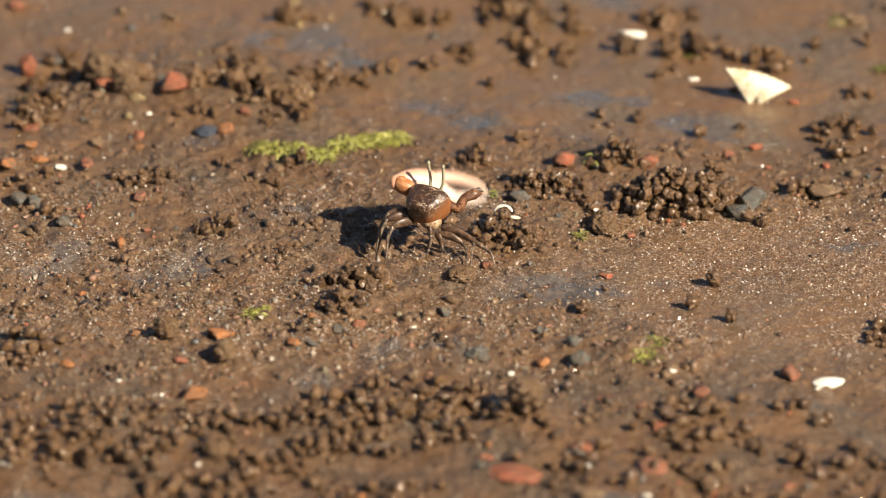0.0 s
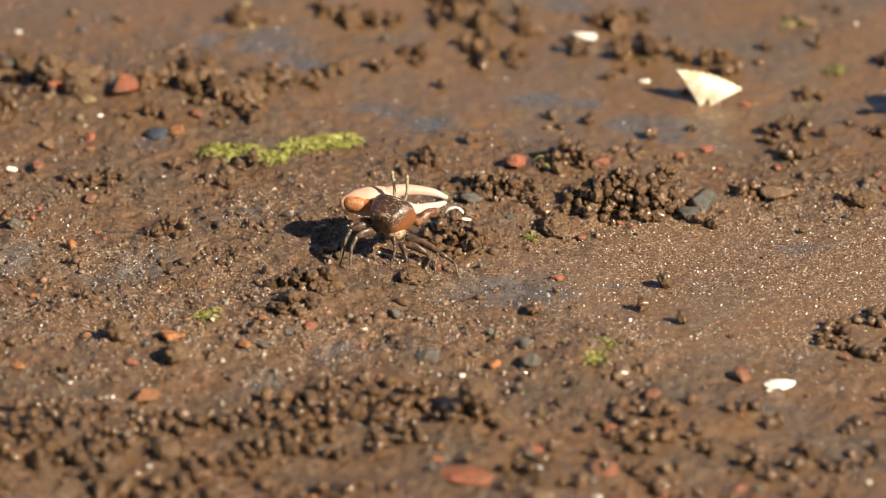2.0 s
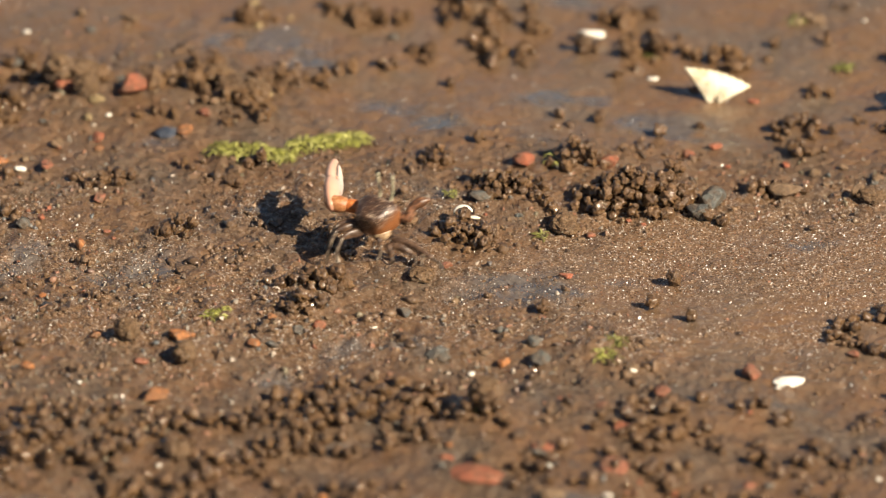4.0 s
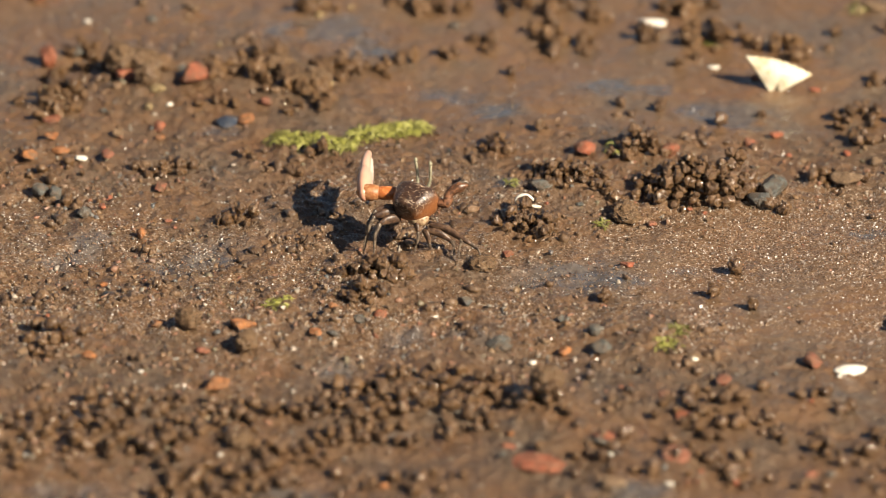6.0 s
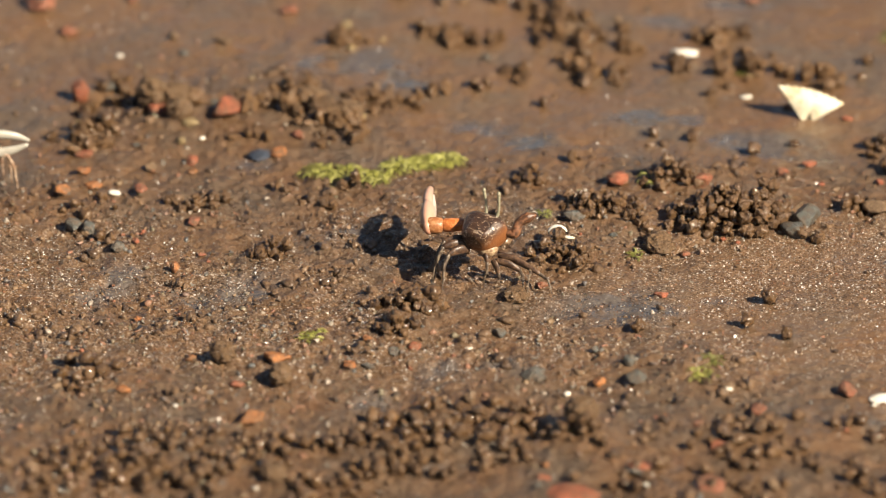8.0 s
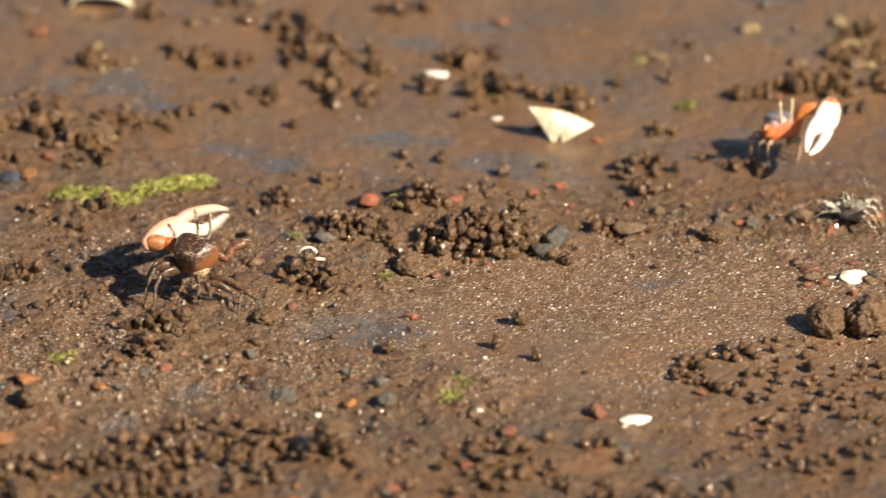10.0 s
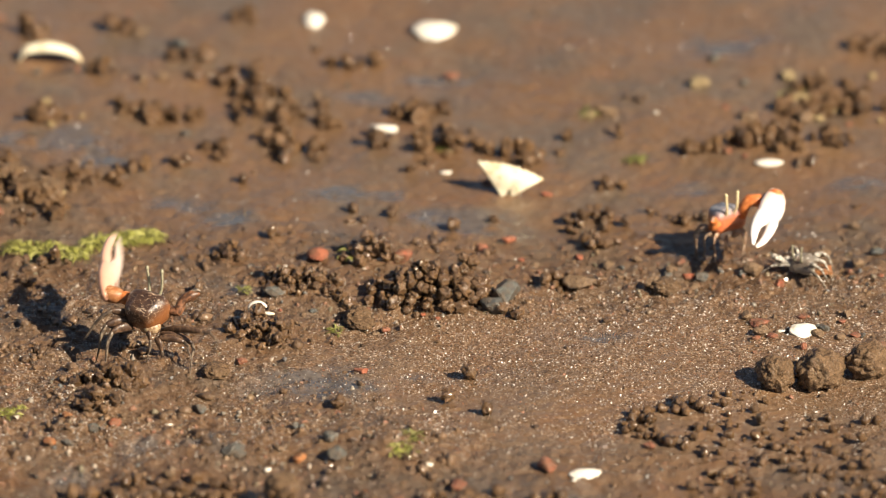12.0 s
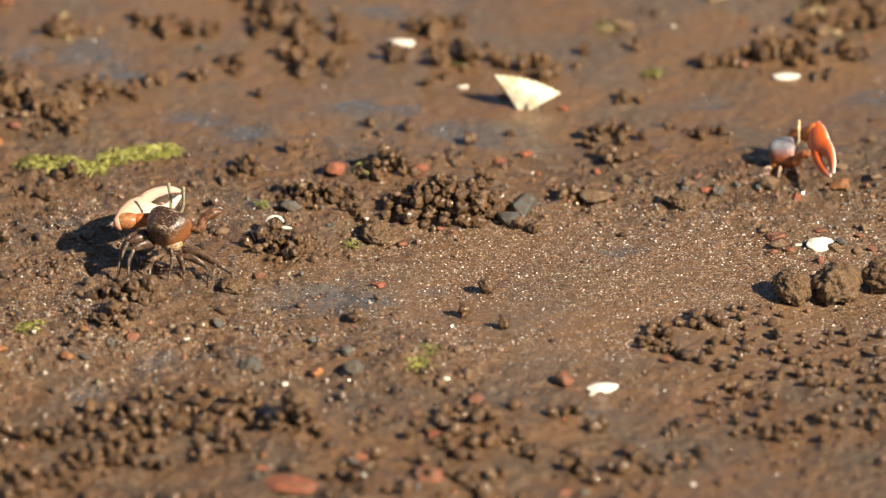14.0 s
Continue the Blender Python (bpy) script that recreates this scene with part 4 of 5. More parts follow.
strew(1, 34, 0.098, 0.25, 0.052, 0.095, 0.0018, 0.0060)
strew(2, 26, 0.196, 0.245, 0.000, 0.030, 0.0018, 0.0055)
strew(3, 26, -0.16, 0.06, -0.105, -0.045, 0.0018, 0.0050)
strew(4, 16, -0.16, -0.10, 0.02, 0.11, 0.0020, 0.0055)
strew(5, 16, 0.0, 0.13, -0.19, -0.11, 0.0022, 0.0070)
strew(7, 26, -0.13, 0.06, 0.19, 0.31, 0.0030, 0.0085, FAR_KINDS)
strew(8, 22, 0.185, 0.262, 0.165, 0.275, 0.0030, 0.0080, FAR_KINDS)
strew(9, 14, -0.16, -0.04, 0.11, 0.18, 0.0028, 0.0070, FAR_KINDS)
strew(6, 14, 0.02, 0.10, 0.02, 0.04, 0.0015, 0.0035)


def shell_cup(length, width, rise, thick=0.0006, hinge=0.25, rnds=3):
    """A thin cupped valve, hollow below, with a blunt hinge end and growth ridges."""
    bm = bmesh.new()
    rng = random.Random(rnds)
    rings, seg = 9, 28
    rows = []
    for layer in (0, 1):
        grid = []
        for i in range(rings + 1):
            d = i / rings
            row = []
            for k in range(seg):
                a = 2 * math.pi * k / seg
                edge = 1 + 0.06 * math.sin(3 * a + rng.random() * 0.1) + 0.04 * math.sin(7 * a)
                x = d * edge * math.cos(a) * length / 2 * (1 - hinge * 0.3 * math.cos(a))
                y = d * edge * math.sin(a) * width / 2 * (1 - hinge * math.cos(a))
                z = rise * (1 - d * d) + 0.00012 * math.sin(d * 40) * (1 - layer) - layer * thick
                row.append(bm.verts.new((x, y, z)))
            grid.append(row)
        for r0, r1 in zip(grid, grid[1:]):
            for k in range(seg):
                bm.faces.new((r0[k], r0[(k + 1) % seg], r1[(k + 1) % seg], r1[k]))
        rows.append(grid[-1])
    for k in range(seg):
        bm.faces.new((rows[0][k], rows[0][(k + 1) % seg], rows[1][(k + 1) % seg], rows[1][k]))
    bmesh.ops.remove_doubles(bm, verts=bm.verts, dist=1e-6)
    return bm


def chips(rows):
    for x, y, w, h in rows:
        r = random.Random(int(x * 1e5) * 3 + int(y * 1e5))
        bm = chipped(r, (w * 0.47, max(w * 0.3, h * 0.65), max(0.0004, h * 0.24)), 2, 12)
        single("shell_chip", "small bright white shell chip on mud", "shell fragment", bm, WHITE_SHELL, x, y, h * 0.26, r.uniform(-30, 30), 0, "white shell chips")


WHITE = [
    (-0.0105, -0.0578, 0.0036, 0.0016), (0.0237, -0.0948, 0.0039, 0.0027), (-0.1079, 0.1228, 0.0037, 0.0025), (-0.1403, 0.2012, 0.0042, 0.0021),
    (-0.1382, 0.0767, 0.0074, 0.0027), (0.1294, -0.1059, 0.0031, 0.0016), (0.0926, 0.1601, 0.0063, 0.0019), (-0.0830, -0.1672, 0.0027, 0.0019),
    (0.0501, -0.1665, 0.0038, 0.0023), (0.0695, -0.1907, 0.0050, 0.0023), (-0.1117, -0.1038, 0.0027, 0.0020), (-0.1489, -0.1703, 0.0031, 0.0035),
    (-0.0630, -0.1184, 0.0023, 0.0019), (0.0666, 0.0786, 0.0037, 0.0016), (0.1004, 0.0765, 0.0016, 0.0029), (0.0794, -0.0957, 0.0051, 0.0027),
]
chips(WHITE)
chips([(0.1612, -0.1762, 0.0027, 0.0023), (0.2078, 0.0154, 0.0048, 0.0016), (0.0492, -0.1650, 0.0023, 0.0023), (0.1718, 0.2070, 0.0025, 0.0021)])
# whole valves: place, length, height as seen, turn
for x, y, w, h, rz, tilt in [(0.1341, -0.0986, 0.0112, 0.0042, 14, 8), (0.2121, 0.1609, 0.0102, 0.0031, 2, 4), (0.2164, 0.0143, 0.0104, 0.0054, 28, 16), (0.0922, 0.292, 0.0164, 0.0078, 8, 12), (0.0459, 0.3027, 0.0078, 0.0066, 0, 15)]:
    single("shell_valve", "bleached white oval bivalve shell lying on mud", "shell", shell_cup(w, h * 1.5, h * 0.28), WHITE_SHELL, x, y, h * 0.18, rz, tilt, "white shells")


def arch_shell():
    bm = tube(curve_points([(-0.0115, 0, 0.001), (-0.0085, 0, 0.005), (0.000, 0, 0.0062), (0.008, 0, 0.004), (0.012, 0, 0.0006)], 5), spread([0.0008, 0.0016, 0.0018, 0.0015, 0.0007], 21), spread([0.002, 0.0035, 0.0038, 0.003, 0.0015], 21), 12, Vector((0, 1, 0)))
    single("shell_valve", "arched cream shell edge over a dark hollow", "shell", bm, CREAM_SHELL, -0.0552, 0.2665, 0.001, 0, 0, "white shells")


def fan_shell():
    """A broken wedge of a scallop-like valve, leaning up from the mud."""
    bm = bmesh.new()
    left, right = Vector((-0.0112, 0.0136)), Vector((0.0135, 0.0066))
    n, m = 26, 12
    faces = []
    for layer in (0, 1):
        grid = []
        for i in range(m + 1):
            d = i / m
            row = []
            for k in range(n + 1):
                s = k / n
                arc = left.lerp(right, s) + Vector((0.25, 0.97)) * 0.0017 * math.sin(math.pi * s)
                if i == m:
                    arc = arc * (1 + 0.02 * math.sin(k * 2.1))
                low = Vector((0.0032 * (s - 0.62), 0.0012 * (1 - abs(2 * s - 1)) if abs(s - 0.7) > 0.14 else 0.0026))
                p = low.lerp(arc, d)
                bulge = 0.0032 * math.sin(math.pi * min(1, d * 0.9)) * (0.4 + 0.6 * math.sin(math.pi * s)) + 0.00015 * math.sin(s * 60)
                row.append(bm.verts.new((p.x, -bulge + layer * 0.0009, p.y)))
            grid.append(row)
        faces.append(grid)
    for g in faces:
        for r0, r1 in zip(g, g[1:]):
            for k in range(n):
                bm.faces.new((r0[k], r0[k + 1], r1[k + 1], r1[k]))
    top, low = faces
    rim = [(top[i][0], top[i + 1][0], low[i + 1][0], low[i][0]) for i in range(m)] + [(top[i][n], top[i + 1][n], low[i + 1][n], low[i][n]) for i in range(m)]
    rim += [(top[r][k], top[r][k + 1], low[r][k + 1], low[r][k]) for r in (0, m) for k in range(n)]
    for f in rim:
        bm.faces.new(f)
    single("shell_fragment", "broken cream-yellow wedge of a fan shell leaning on mud", "shell", bm, CREAM_SHELL, 0.1143, 0.1381, -0.0006, 0, -28)


def ring_shell():
    pts = [(0.0032 * math.cos(a), 0, 0.0022 + 0.0022 * math.sin(a)) for a in np.linspace(0.15, 3.5, 18)]
    bm = tube(pts, spread([0.0003, 0.0005, 0.0006, 0.0005, 0.0003], 18), spread([0.001, 0.0016, 0.0014, 0.0008], 18), 10, Vector((0, 1, 0)))
    tube([(0.002, -0.001, 0.0008), (0.0042, -0.001, 0.0006), (0.006, -0.0006, 0.0004)], [0.0004, 0.0007, 0.0004], [0.0009, 0.0012, 0.0005], 10, Vector((0, 1, 0)), bm)
    single("snail_shell", "white curled snail shell rim round a mud pellet", "shell", bm, WHITE_SHELL, 0.0214, 0.0285, 0.0012, -5, -12)
    kernel = thing("mud_pellet", "single mud pellet inside a broken snail shell", "mud pellets", on_ground(0.0216, 0.0262, 0.0036))
    pellet(kernel, 0, 0, 0, 0.0026, PELLETS)


def bar_shell():
    bm = tube([(-0.0048, 0, 0), (-0.0045, 0, 0.0002), (0, 0, 0.0003), (0.0045, 0, 0.0001), (0.0048, 0, 0)], [0.0008, 0.0012, 0.0013, 0.0012, 0.0008], [0.0016, 0.0022, 0.0024, 0.0021, 0.0015], 12, Vector((0, 1, 0)))
    single("shell_fragment", "white worn bar-shaped piece of shell on mud", "shell", bm, WHITE_SHELL, 0.0701, 0.197, 0.0022, -4, 0, "white shells")


single("mussel_shell", "dark blue-black mussel shell piece in mud", "shell", shell_cup(0.009, 0.006, 0.0022), MUSSEL, -0.0857, 0.1085, 0.0012, 10, 15)
arch_shell(), fan_shell(), ring_shell(), bar_shell()


def weed(bm, rng, cx, cy, rx, ry, count, long, wide, curl=0.6, flat=1.0):
    """Curled ribbons of thin green weed over an oval."""
    steps = 8
    for _ in range(count):
        a, d = rng.uniform(0, 6.283), math.sqrt(rng.random())
        x, y = cx + d * rx * math.cos(a), cy + d * ry * math.sin(a)
        head = rng.choice((0, math.pi)) + rng.gauss(0, 0.8)
        z = float(surface_z(x, y)) + 0.0003
        rows = []
        lift = rng.uniform(0.2, 1.0) * flat
        for i in range(steps):
            head += rng.uniform(-curl, curl)
            x, y = x + math.cos(head) * long / steps, y + math.sin(head) * long / steps
            up = z + lift * long * 0.22 * math.sin(math.pi * i / (steps - 1)) + rng.uniform(0, 0.0004)
            w = wide * math.sin(math.pi * (i + 0.6) / (steps + 0.4))
            sx, sy = -math.sin(head) * w, math.cos(head) * w
            rows.append((bm.verts.new((x - sx, y - sy, up - w * 0.3)), bm.verts.new((x, y, up + w * 0.5)), bm.verts.new((x + sx, y + sy, up - w * 0.3))))
        for p, q in zip(rows, rows[1:]):
            bm.faces.new((p[0], p[1], q[1], q[0]))
            bm.faces.new((p[1], p[2], q[2], q[1]))
    return bm


def algae_mat():
    mat_thing = thing("algae_mat", "stringy yellow-green algae strip lying on wet mud", "algae")
    rng = random.Random(5)
    for x, y, w, h in [(-0.0634, 0.0942, 0.0078, 0.0025), (-0.0542, 0.0923, 0.0086, 0.0029), (-0.0428, 0.0895, 0.0082, 0.0025), (-0.0337, 0.0979, 0.0082, 0.0033), (-0.0245, 0.1011, 0.0082, 0.0033), (-0.0173, 0.1033, 0.0041, 0.0016)]:
        part("clump", weed(bmesh.new(), rng, x - 0.001, y - 0.0005, w * 0.42, h * 0.85, 130, 0.0075, 0.00026, 0.95, 1.0), ALGA, mat_thing)


def algae_tufts():
    rng = random.Random(6)
    for x, y, w, h in [(-0.0658, -0.0472, 0.0071, 0.0044), (0.0698, -0.0867, 0.0086, 0.0051), (0.0749, -0.0760, 0.0051, 0.0028), (0.0552, 0.0835, 0.0060, 0.0060), (0.0496, 0.0198, 0.0020, 0.0020), (0.0160, 0.0507, 0.0016, 0.0020), (0.0263, -0.1327, 0.0077, 0.0027), (0.2269, 0.2272, 0.0127, 0.0055), (0.1477, 0.2117, 0.0072, 0.0034), (0.0920, 0.1827, 0.0084, 0.0042), (0.1628, 0.1696, 0.0063, 0.0021)]:
        bm = weed(bmesh.new(), rng, x, y, w * 0.4, h * 0.8, int(14 + w * 3500), 0.0044, 0.0003)
        thing("algae_tuft", "thin tuft of green algae growing on mud", "algae", None, "algae tufts", bm, ALGA if h > 0.0043 else ALGA_DARK)


algae_mat(), algae_tufts()


def mud_lumps():
    for x, y, w, h in [(-0.0964, -0.0663, 0.0087, 0.0067), (-0.0758, -0.0815, 0.0090, 0.0075), (-0.0767, -0.1607, 0.0096, 0.0065), (0.0574, 0.0302, 0.0101, 0.0061), (-0.1265, 0.1517, 0.0137, 0.0125), (-0.1161, 0.1378, 0.0095, 0.0083), (-0.1366, 0.1647, 0.0063, 0.0029), (-0.0684, 0.1487, 0.0125, 0.0083), (-0.0547, 0.1373, 0.0116, 0.0075), (0.0062, -0.0150, 0.0110, 0.0046), (-0.1184, 0.1508, 0.0160, 0.0092), (-0.1291, 0.1611, 0.0100, 0.0060), (-0.0610, 0.1396, 0.0180, 0.0068), (0.0283, -0.1277, 0.0140, 0.0100), (0.0577, 0.0268, 0.0110, 0.0048), (-0.0964, -0.0658, 0.0096, 0.0072), (0.1680, 0.0536, 0.0120, 0.0048), (0.2036, -0.0238, 0.0145, 0.0125), (0.2197, -0.0221, 0.0185, 0.0145), (0.2375, -0.0181, 0.016, 0.0135)]:
        r = random.Random(int(x * 1e4))
        bm = lumpy(r, 5, 0.22, 1.0, (w * 0.5, w * 0.42, h * 0.5), 2.4)
        for v in bm.verts:
            v.co *= 1 + 0.05 * noise.noise(v.co * 1500) + 0.03 * noise.noise(v.co * 3200) + 0.05 * noise.noise(v.co * 500)
        single("mud_lump", "large rough lump of excavated grey-brown mud", "mud lump", bm, LUMP_MUD, x, y, h * 0.36, r.uniform(0, 360), 0, "excavated lumps")


mud_lumps()


# ---- uncountable stuff ----
def scatter(name, label, category, material, places, radii, seed, sub=1, flat=0.8, rough=0.25, up=0.35):
    """Many small grains joined in one mesh."""
    rs = np.random.RandomState(seed)
    bm = bmesh.new()
    if sub:
        bmesh.ops.create_icosphere(bm, subdivisions=sub, radius=1.0)
    else:
        tips = [bm.verts.new(q) for q in ((1, 1, 1), (1, -1, -1), (-1, 1, -1), (-1, -1, 1))]
        for k in ((0, 1, 2), (0, 3, 1), (0, 2, 3), (1, 3, 2)):
            bm.faces.new([tips[q] for q in k])
        bm.verts.index_update()
    bm.verts.ensure_lookup_table()
    base = np.array([v.co[:] for v in bm.verts])
    faces = np.array([[v.index for v in f.verts] for f in bm.faces])
    bm.free()
    count, nv = len(places), len(base)
    ang = rs.uniform(0, 6.283, (count, 2))
    jit = 1 + rough * rs.uniform(-1, 1, (count, nv, 1))
    p = base[None] * jit * np.stack([rs.uniform(0.75, 1.25, count), rs.uniform(0.75, 1.1, count), flat * rs.uniform(0.7, 1.1, count)], -1)[:, None, :]
    c, s = np.cos(ang[:, :1]), np.sin(ang[:, :1])
    tx, tz = np.cos(ang[:, 1:]), np.sin(ang[:, 1:])
    y1, z1 = p[..., 1] * tx - p[..., 2] * tz, p[..., 1] * tz + p[..., 2] * tx
    p = np.stack([p[..., 0] * c - y1 * s, p[..., 0] * s + y1 * c, z1], -1) * radii[:, None, None]
    z = surface_z(places[:, 0], places[:, 1]) + radii * up
    p = p + np.stack([places[:, 0], places[:, 1], z], -1)[:, None, :]
    fs = (faces[None] + (np.arange(count) * nv)[:, None, None]).reshape(-1, faces.shape[1])
    me = bpy.data.meshes.new(name)
    me.from_pydata(p.reshape(-1, 3).tolist(), [], fs.tolist())
    if sub:
        me.shade_smooth()
    me.materials.append(material)
    tagged(new(name, me), label, category, kind="stuff")


def field(count, seed, keep):
    """Random places on the mud, kept by a chance that depends on the place."""
    rs = np.random.RandomState(seed)
    p = np.stack([rs.uniform(-0.2, 0.285, count), rs.uniform(-0.23, 0.36, count)], -1)
    return p[rs.uniform(0, 1, count) < keep(p[:, 0], p[:, 1])]


def patches(x, y, cell, seed, cut):
    return np.clip((lattice(x, y, cell, seed) - cut) * 3, 0, 1)


def gravel_band(x, y):
    a = np.exp(-((y + 0.075) / 0.05) ** 2) * np.clip((0.10 - x) / 0.06, 0.05, 1)
    b = np.exp(-((y - 0.055) / 0.025) ** 2) * np.clip((x - 0.0) / 0.05, 0.1, 1)
    c = np.clip((-0.06 - x) / 0.05, 0, 1) * 0.6
    return np.clip(0.12 + a + b + c, 0, 1)


def clusters(count, seed, keep, most, reach):
    """Places that huddle in small groups."""
    rs = np.random.RandomState(seed)
    out = [c + rs.normal(0, reach * rs.uniform(0.4, 1.2), (rs.randint(2, most), 2)) for c in field(count, seed + 1, keep)]
    return np.concatenate(out)


p = clusters(850, 41, lambda x, y: (0.1 + 0.9 * patches(x, y, 0.035, 31, 0.0)) * (1 - 0.97 * smooth_plain(x, y)), 14, 0.0035)
scatter("mud_clods", "clustered brown crumbs and clods of churned mud", "mud crumbs", CRUMB, p, np.random.RandomState(5).gamma(5, 0.00030, len(p)).clip(0.0004, 0.0026), 6, 1, 0.75, 0.5, 0.15)
p = field(12000, 21, lambda x, y: (0.16 + 0.92 * patches(x, y, 0.03, 31, 0.05)) * (1 - 0.93 * smooth_plain(x, y)))
scatter("mud_crumbs", "small loose brown crumbs of mud on the flat", "mud crumbs", CRUMB, p, np.random.RandomState(1).gamma(2.5, 0.00026, len(p)).clip(0.00025, 0.0017), 2, 1, 0.6, 0.55, 0.1)
p = field(34000, 22, lambda x, y: gravel_band(x, y) * (0.25 + 0.75 * patches(x, y, 0.02, 32, -0.2)) * (1 - 0.9 * smooth_plain(x, y)))
scatter("gravel", "scattered fine orange, grey and white grit", "gravel", GRIT, p, np.random.RandomState(2).gamma(3, 0.00012, len(p)).clip(0.0002, 0.0007), 3, 0, 0.7, 0.35)
p = field(10000, 25, lambda x, y: gravel_band(x, y) ** 1.3 * (1 - 0.95 * smooth_plain(x, y)))
scatter("grit", "coarse grit of muddy, rusty, grey and pale stones", "gravel", GRIT, p, np.random.RandomState(6).gamma(5, 0.00018, len(p)).clip(0.0004, 0.0014), 7, 1, 0.6, 0.5, 0.1)
p = field(900000, 23, lambda x, y: 0.02 + 0.8 * sand_cover(x, y) * (0.35 + 0.65 * patches(x, y, 0.006, 33, -0.4)))
scatter("sand_grains", "fine brown sand with pale glittering grains", "sand", GRAIN, p, np.random.RandomState(3).gamma(6, 0.000026, len(p)).clip(0.00008, 0.00032), 4, 0, 0.8, 0.3)



# ---- what moves ----
STEPS = [
    (0.0, -0.0054, 0.0051, -0.0000), (0.4, -0.0056, 0.0033, -0.0000), (0.5, -0.0056, 0.0024, -0.0000), (0.6, 0.0026, -0.0024, -0.0049),
    (0.7, -0.0010, -0.0025, -0.0033), (0.8, -0.0006, 0.0001, -0.0000), (0.9, 0.0018, 0.0009, -0.0000), (1.0, 0.0026, 0.0005, -0.0000),
    (1.1, 0.0012, 0.0030, -0.0000), (1.2, -0.0002, 0.0022, -0.0000), (1.5, -0.0004, 0.0004, -0.0008), (2.2, -0.0012, 0.0010, -0.0012),
    (2.8, -0.0026, 0.0010, -0.0000), (3.4, -0.0046, 0.0002, -0.0000), (3.9, -0.0056, 0.0002, -0.0000), (4.1, -0.0146, -0.0018, -0.0022),
    (4.3, -0.0182, 0.0013, -0.0000), (4.5, -0.0178, -0.0001, -0.0000), (5.0, -0.0166, -0.0016, -0.0000), (5.5, -0.0174, 0.0008, -0.0000),
    (6.0, -0.0174, 0.0003, -0.0000), (6.1, -0.0120, -0.0020, -0.0018), (6.2, -0.0078, -0.0023, -0.0077), (6.3, -0.0082, -0.0023, -0.0022),
    (6.4, -0.0066, -0.0010, -0.0000), (6.5, -0.0042, -0.0011, -0.0000), (7.0, -0.0042, -0.0024, -0.0002), (7.5, -0.0048, -0.0020, -0.0000),
    (8.0, -0.0048, 0.0002, -0.0000), (8.4, -0.0058, 0.0002, -0.0000), (8.5, -0.0066, -0.0010, -0.0000), (8.6, -0.0272, -0.0004, -0.0093),
    (8.7, -0.0262, -0.0005, -0.0044), (8.8, -0.0236, 0.0011, -0.0000), (8.9, -0.0202, 0.0016, -0.0000), (9.0, -0.0180, 0.0027, -0.0000),
    (9.2, -0.0186, 0.0033, -0.0000), (10.2, -0.0186, 0.0014, -0.0000), (11.3, -0.0188, -0.0005, -0.0000), (11.5, -0.0188, -0.0014, -0.0000),
    (12.0, -0.0178, 0.0004, -0.0000), (12.5, -0.0170, -0.0016, -0.0012), (13.0, -0.0162, -0.0012, -0.0000), (14.0, -0.0162, -0.0017, -0.0002),
]
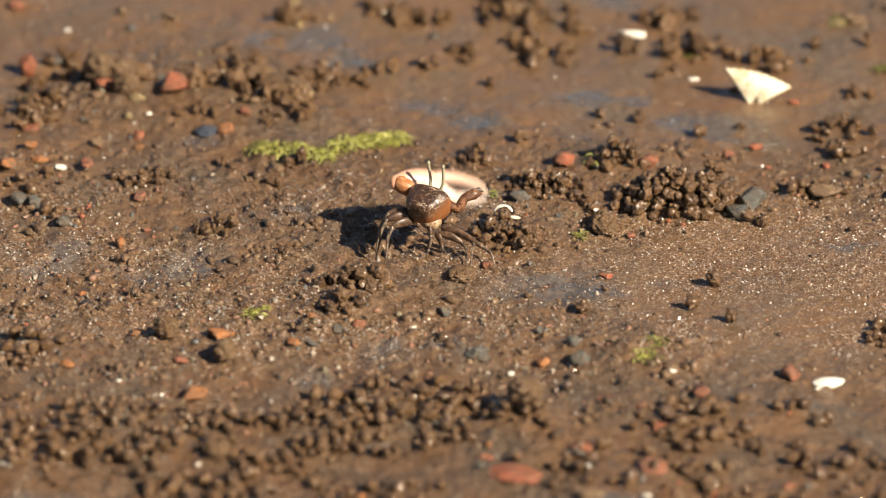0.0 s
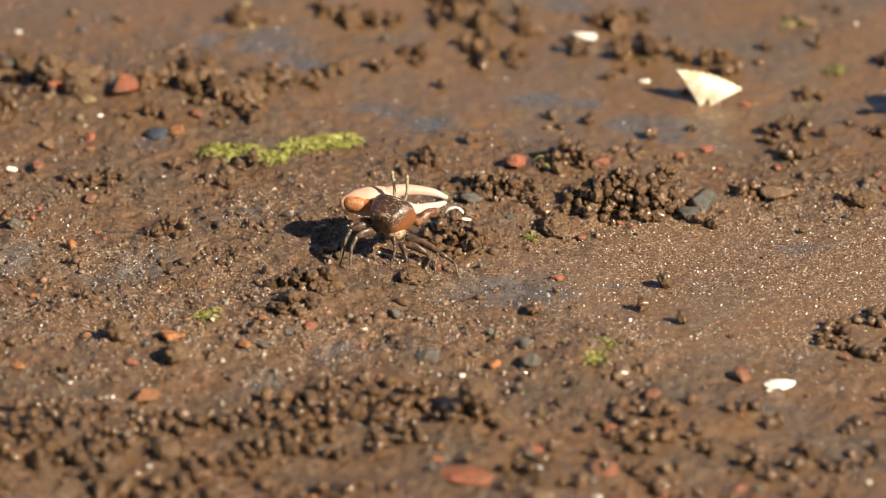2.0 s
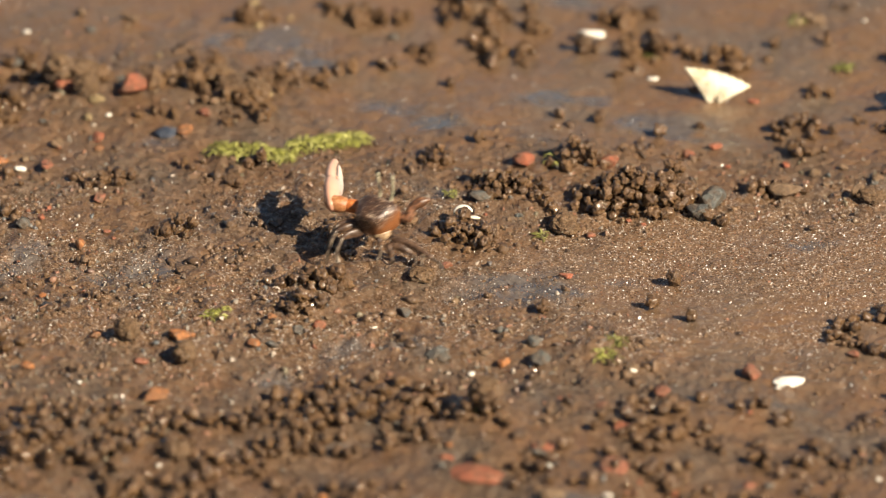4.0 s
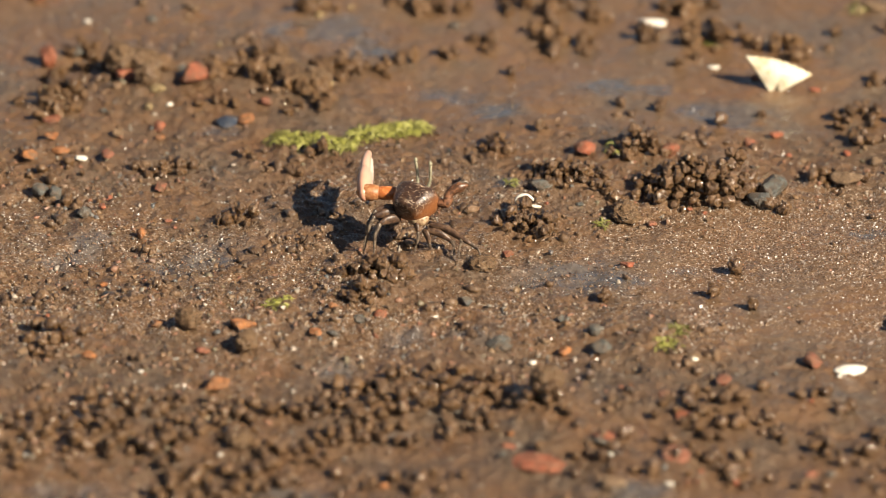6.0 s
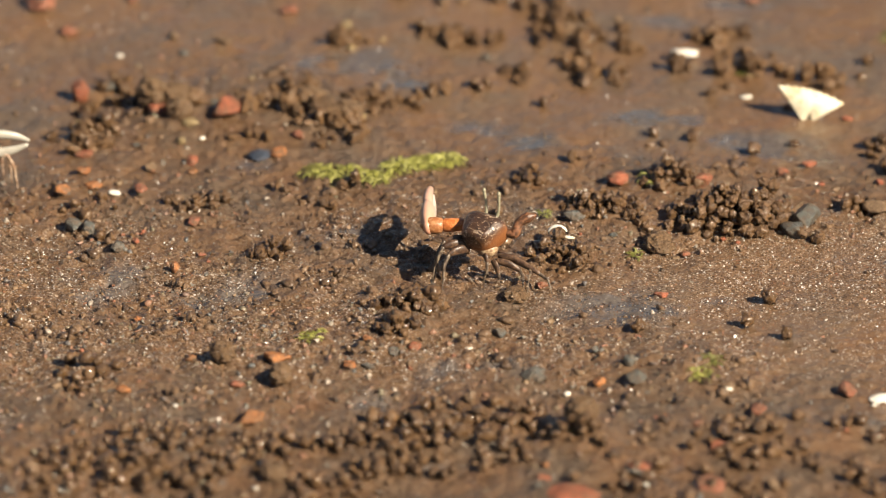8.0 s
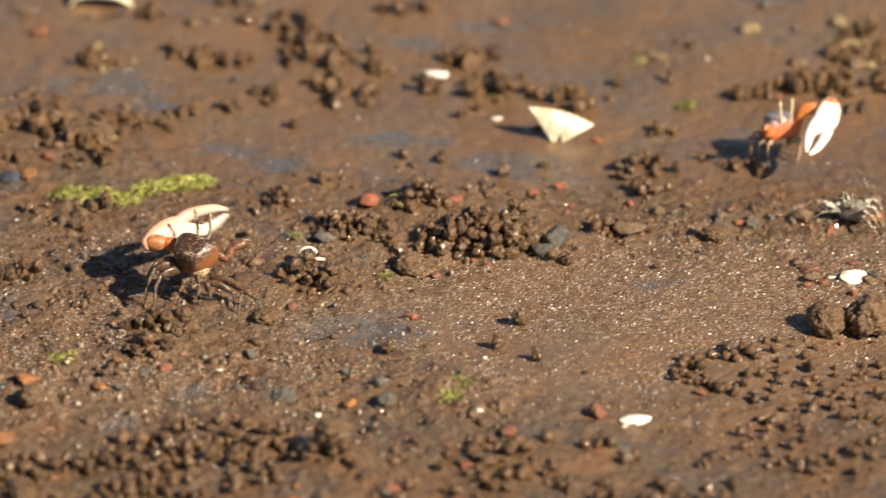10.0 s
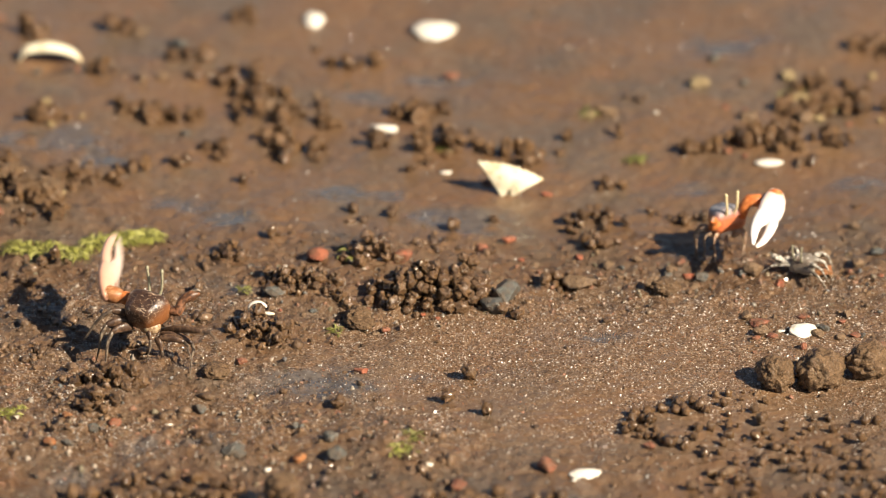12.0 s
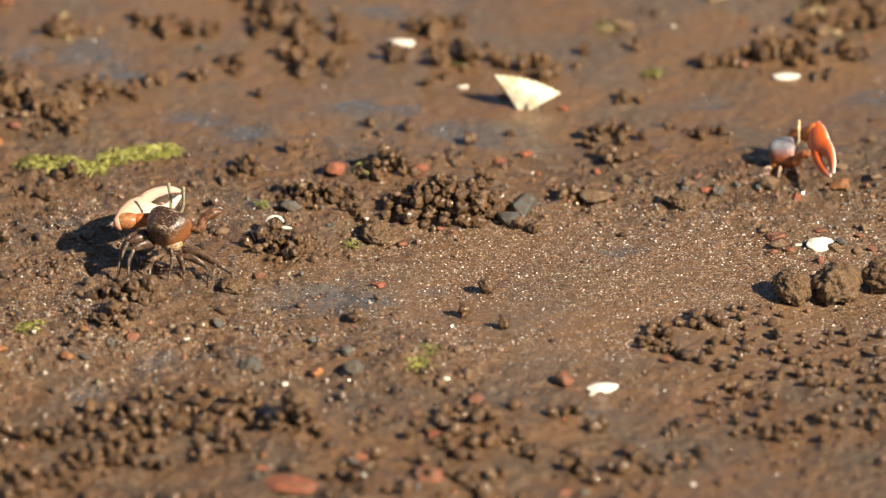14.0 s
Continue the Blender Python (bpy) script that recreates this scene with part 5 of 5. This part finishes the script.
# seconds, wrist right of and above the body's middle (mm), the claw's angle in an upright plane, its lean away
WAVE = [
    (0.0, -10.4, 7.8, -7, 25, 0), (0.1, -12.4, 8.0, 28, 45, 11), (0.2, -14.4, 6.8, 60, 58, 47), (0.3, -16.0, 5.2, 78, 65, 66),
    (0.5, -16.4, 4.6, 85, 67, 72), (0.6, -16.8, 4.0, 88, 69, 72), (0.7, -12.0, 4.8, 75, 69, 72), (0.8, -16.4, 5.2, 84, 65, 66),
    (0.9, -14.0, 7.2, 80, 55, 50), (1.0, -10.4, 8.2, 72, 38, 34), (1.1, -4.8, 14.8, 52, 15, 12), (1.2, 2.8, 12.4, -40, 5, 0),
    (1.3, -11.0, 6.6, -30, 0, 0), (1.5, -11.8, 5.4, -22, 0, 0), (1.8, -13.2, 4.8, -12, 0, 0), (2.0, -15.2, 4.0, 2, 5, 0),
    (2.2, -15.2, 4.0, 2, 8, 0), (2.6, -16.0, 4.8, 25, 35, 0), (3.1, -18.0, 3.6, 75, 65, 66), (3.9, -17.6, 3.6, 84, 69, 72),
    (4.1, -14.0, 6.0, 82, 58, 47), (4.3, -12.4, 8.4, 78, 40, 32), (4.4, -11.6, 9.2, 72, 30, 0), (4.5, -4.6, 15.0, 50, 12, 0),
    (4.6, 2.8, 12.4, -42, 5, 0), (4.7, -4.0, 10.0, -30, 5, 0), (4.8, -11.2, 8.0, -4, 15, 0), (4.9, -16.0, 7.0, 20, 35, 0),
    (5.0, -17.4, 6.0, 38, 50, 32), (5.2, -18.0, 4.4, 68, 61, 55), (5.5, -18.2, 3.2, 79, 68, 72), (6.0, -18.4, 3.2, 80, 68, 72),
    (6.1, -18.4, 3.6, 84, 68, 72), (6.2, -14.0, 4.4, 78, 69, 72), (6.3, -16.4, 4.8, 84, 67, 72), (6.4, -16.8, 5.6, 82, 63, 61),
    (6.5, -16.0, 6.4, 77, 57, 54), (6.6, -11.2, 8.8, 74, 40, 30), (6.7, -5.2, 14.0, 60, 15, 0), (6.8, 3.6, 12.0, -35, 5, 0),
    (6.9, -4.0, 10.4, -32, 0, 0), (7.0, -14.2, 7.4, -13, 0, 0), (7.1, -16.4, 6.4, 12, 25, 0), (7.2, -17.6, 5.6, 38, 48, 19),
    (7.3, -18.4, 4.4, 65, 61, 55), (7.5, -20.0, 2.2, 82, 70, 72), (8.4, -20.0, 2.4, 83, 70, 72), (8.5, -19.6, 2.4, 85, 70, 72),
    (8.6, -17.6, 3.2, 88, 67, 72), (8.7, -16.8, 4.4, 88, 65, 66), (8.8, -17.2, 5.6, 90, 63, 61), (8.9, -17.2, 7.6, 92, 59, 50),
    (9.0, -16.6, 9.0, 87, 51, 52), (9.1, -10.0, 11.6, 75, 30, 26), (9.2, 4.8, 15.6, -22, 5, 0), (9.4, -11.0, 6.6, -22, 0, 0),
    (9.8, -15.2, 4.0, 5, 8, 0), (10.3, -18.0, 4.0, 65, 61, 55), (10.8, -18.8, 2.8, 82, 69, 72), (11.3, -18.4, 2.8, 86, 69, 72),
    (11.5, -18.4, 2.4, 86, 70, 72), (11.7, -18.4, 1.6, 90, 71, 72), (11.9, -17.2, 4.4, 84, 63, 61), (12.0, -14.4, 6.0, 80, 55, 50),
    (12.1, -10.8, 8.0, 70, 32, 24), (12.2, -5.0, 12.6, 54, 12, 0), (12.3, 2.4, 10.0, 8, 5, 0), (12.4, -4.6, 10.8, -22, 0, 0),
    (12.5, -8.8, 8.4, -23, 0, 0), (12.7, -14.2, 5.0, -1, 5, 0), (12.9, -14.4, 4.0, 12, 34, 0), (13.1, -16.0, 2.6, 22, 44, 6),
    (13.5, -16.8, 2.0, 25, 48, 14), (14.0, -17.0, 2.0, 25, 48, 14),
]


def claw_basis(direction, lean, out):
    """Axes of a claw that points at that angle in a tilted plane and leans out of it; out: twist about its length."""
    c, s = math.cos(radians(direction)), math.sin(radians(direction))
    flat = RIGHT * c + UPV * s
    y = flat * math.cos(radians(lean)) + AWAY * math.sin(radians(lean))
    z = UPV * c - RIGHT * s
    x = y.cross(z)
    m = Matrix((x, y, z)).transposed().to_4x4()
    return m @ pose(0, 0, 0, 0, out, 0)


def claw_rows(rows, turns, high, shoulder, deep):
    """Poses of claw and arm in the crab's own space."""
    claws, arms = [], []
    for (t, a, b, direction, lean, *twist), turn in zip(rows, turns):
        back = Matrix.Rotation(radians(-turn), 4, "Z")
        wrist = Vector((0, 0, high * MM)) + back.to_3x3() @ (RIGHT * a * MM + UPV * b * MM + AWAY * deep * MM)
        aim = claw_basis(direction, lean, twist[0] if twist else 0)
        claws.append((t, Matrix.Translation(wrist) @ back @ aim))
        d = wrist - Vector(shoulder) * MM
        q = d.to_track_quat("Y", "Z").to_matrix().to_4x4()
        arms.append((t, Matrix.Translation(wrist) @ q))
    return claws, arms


def motions():
    crab, arm, claw, small, legs = crab_one
    walk(crab, [(t, on_ground(x, y, z, TURN_ONE)) for t, x, y, z in STEPS])
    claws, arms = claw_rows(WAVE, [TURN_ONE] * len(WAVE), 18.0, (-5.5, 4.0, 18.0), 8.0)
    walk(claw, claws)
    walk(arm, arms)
    # the small claw lifts with each wave and drops again: seconds, degrees
    lifts = [(0.0, 12), (0.4, 8), (0.7, 0), (1.0, 10), (1.3, 38), (2.2, 38), (3.4, 10), (4.3, 0), (4.8, 16), (5.5, 2), (6.2, 0), (6.6, 0), (7.0, 12), (7.6, 0), (8.4, 0), (9.1, -10), (9.4, 30), (10.4, 6), (11.6, 0), (12.1, 4), (12.5, 34), (13.1, 10), (14.0, 4)]
    walk(small, [(t, pose(0, 0, 0.018) @ pose(0.0055, 0.004, 0) @ pose(0, 0, 0, 0, 1.3 * a, 0.9 * a) @ pose(-0.0055, -0.004, 0)) for t, a in lifts])
    # two legs are flung out at the height of each wave
    for leg, hip, reach in ((legs[0], LEGS_LOW[0][0], 40), (legs[4], LEGS_LOW[4][0], -34), (legs[6], LEGS_LOW[6][0], -22)):
        rows = [(0.0, 0.0)]
        for top in (1.02, 4.42, 6.62, 9.05, 12.12):
            rows += [(top - 0.35, 0.0), (top, 1.0), (top + 0.25, 0.0)]
        at = pose(*[c * MM for c in hip])
        walk(leg, [(t, at @ pose(0, 0, 0, 0, reach * k, 0) @ at.inverted()) for t, k in rows + [(14.0, 0.0)]])
    # second crab: seconds, place, turn, then its claw
    crab, arm, claw, small, legs = crab_two
    rows = [(0.0, 0.1944, 0.1312, -150), (8.2, 0.1944, 0.1312, -150), (8.8, 0.1944, 0.1312, -150), (9.2, 0.1944, 0.1312, -150), (10.2, 0.1939, 0.116, -150), (11.3, 0.1922, 0.0985, -150), (11.7, 0.1914, 0.093, -148), (12.1, 0.1904, 0.080, -146), (12.5, 0.1902, 0.0735, -144), (13.0, 0.1909, 0.0765, -138), (13.4, 0.1985, 0.0795, -128), (13.55, 0.2012, 0.0805, -118), (13.7, 0.2033, 0.0815, -106), (14.0, 0.2068, 0.0845, -95)]
    low = [-0.003] * 4 + [0.0] * 5 + [-0.003, -0.0065, -0.007, -0.008, -0.0098]
    walk(crab, [(r[0], on_ground(r[1], r[2], z, r[3])) for r, z in zip(rows, low)])
    hold = [(19.2, 7.2, -119, -48, 0)] * 7 + [(18.7, 7.7, -115, -48, 0), (18.2, 8.2, -106, -48, 0), (17.5, 8.2, -98, -50, -20), (13, 7.5, -90, -54, -34), (12, 7.5, -84, -55, -68), (11.5, 8.5, -78, -57, -125), (11, 8, -75, -56, -146)]
    claws, arms = claw_rows([(r[0], *h) for r, h in zip(rows, hold)], [r[3] for r in rows], 15.0, (-5.0, 4.0, 15.0), -4.0)
    walk(claw, claws)
    walk(arm, arms)
    # the small crab drops into its burrow
    walk(crab_small[0], [(0.0, on_ground(0.2180, 0.065, 0, 150)), (13.1, on_ground(0.2180, 0.065, 0, 150)), (13.2, on_ground(0.2183, 0.063, -0.006, 155)), (13.3, on_ground(0.2185, 0.06, -0.022, 160)), (14.0, on_ground(0.2185, 0.06, -0.022, 160))])
    # the crab at the edge stands still
    crab, arm, claw, small, legs = crab_edge
    still = on_ground(-0.189, 0.0855, 0, -150)
    walk(crab, [(0.0, still), (14.0, still)])
    claws, arms = claw_rows([(0.0, -15, 1, 3, 5, 35), (14.0, -15, 1, 3, 5, 35)], [-150, -150], 15.0, (-5.0, 4.0, 14.0), -6.0)
    walk(claw, claws)
    walk(arm, arms)


motions()
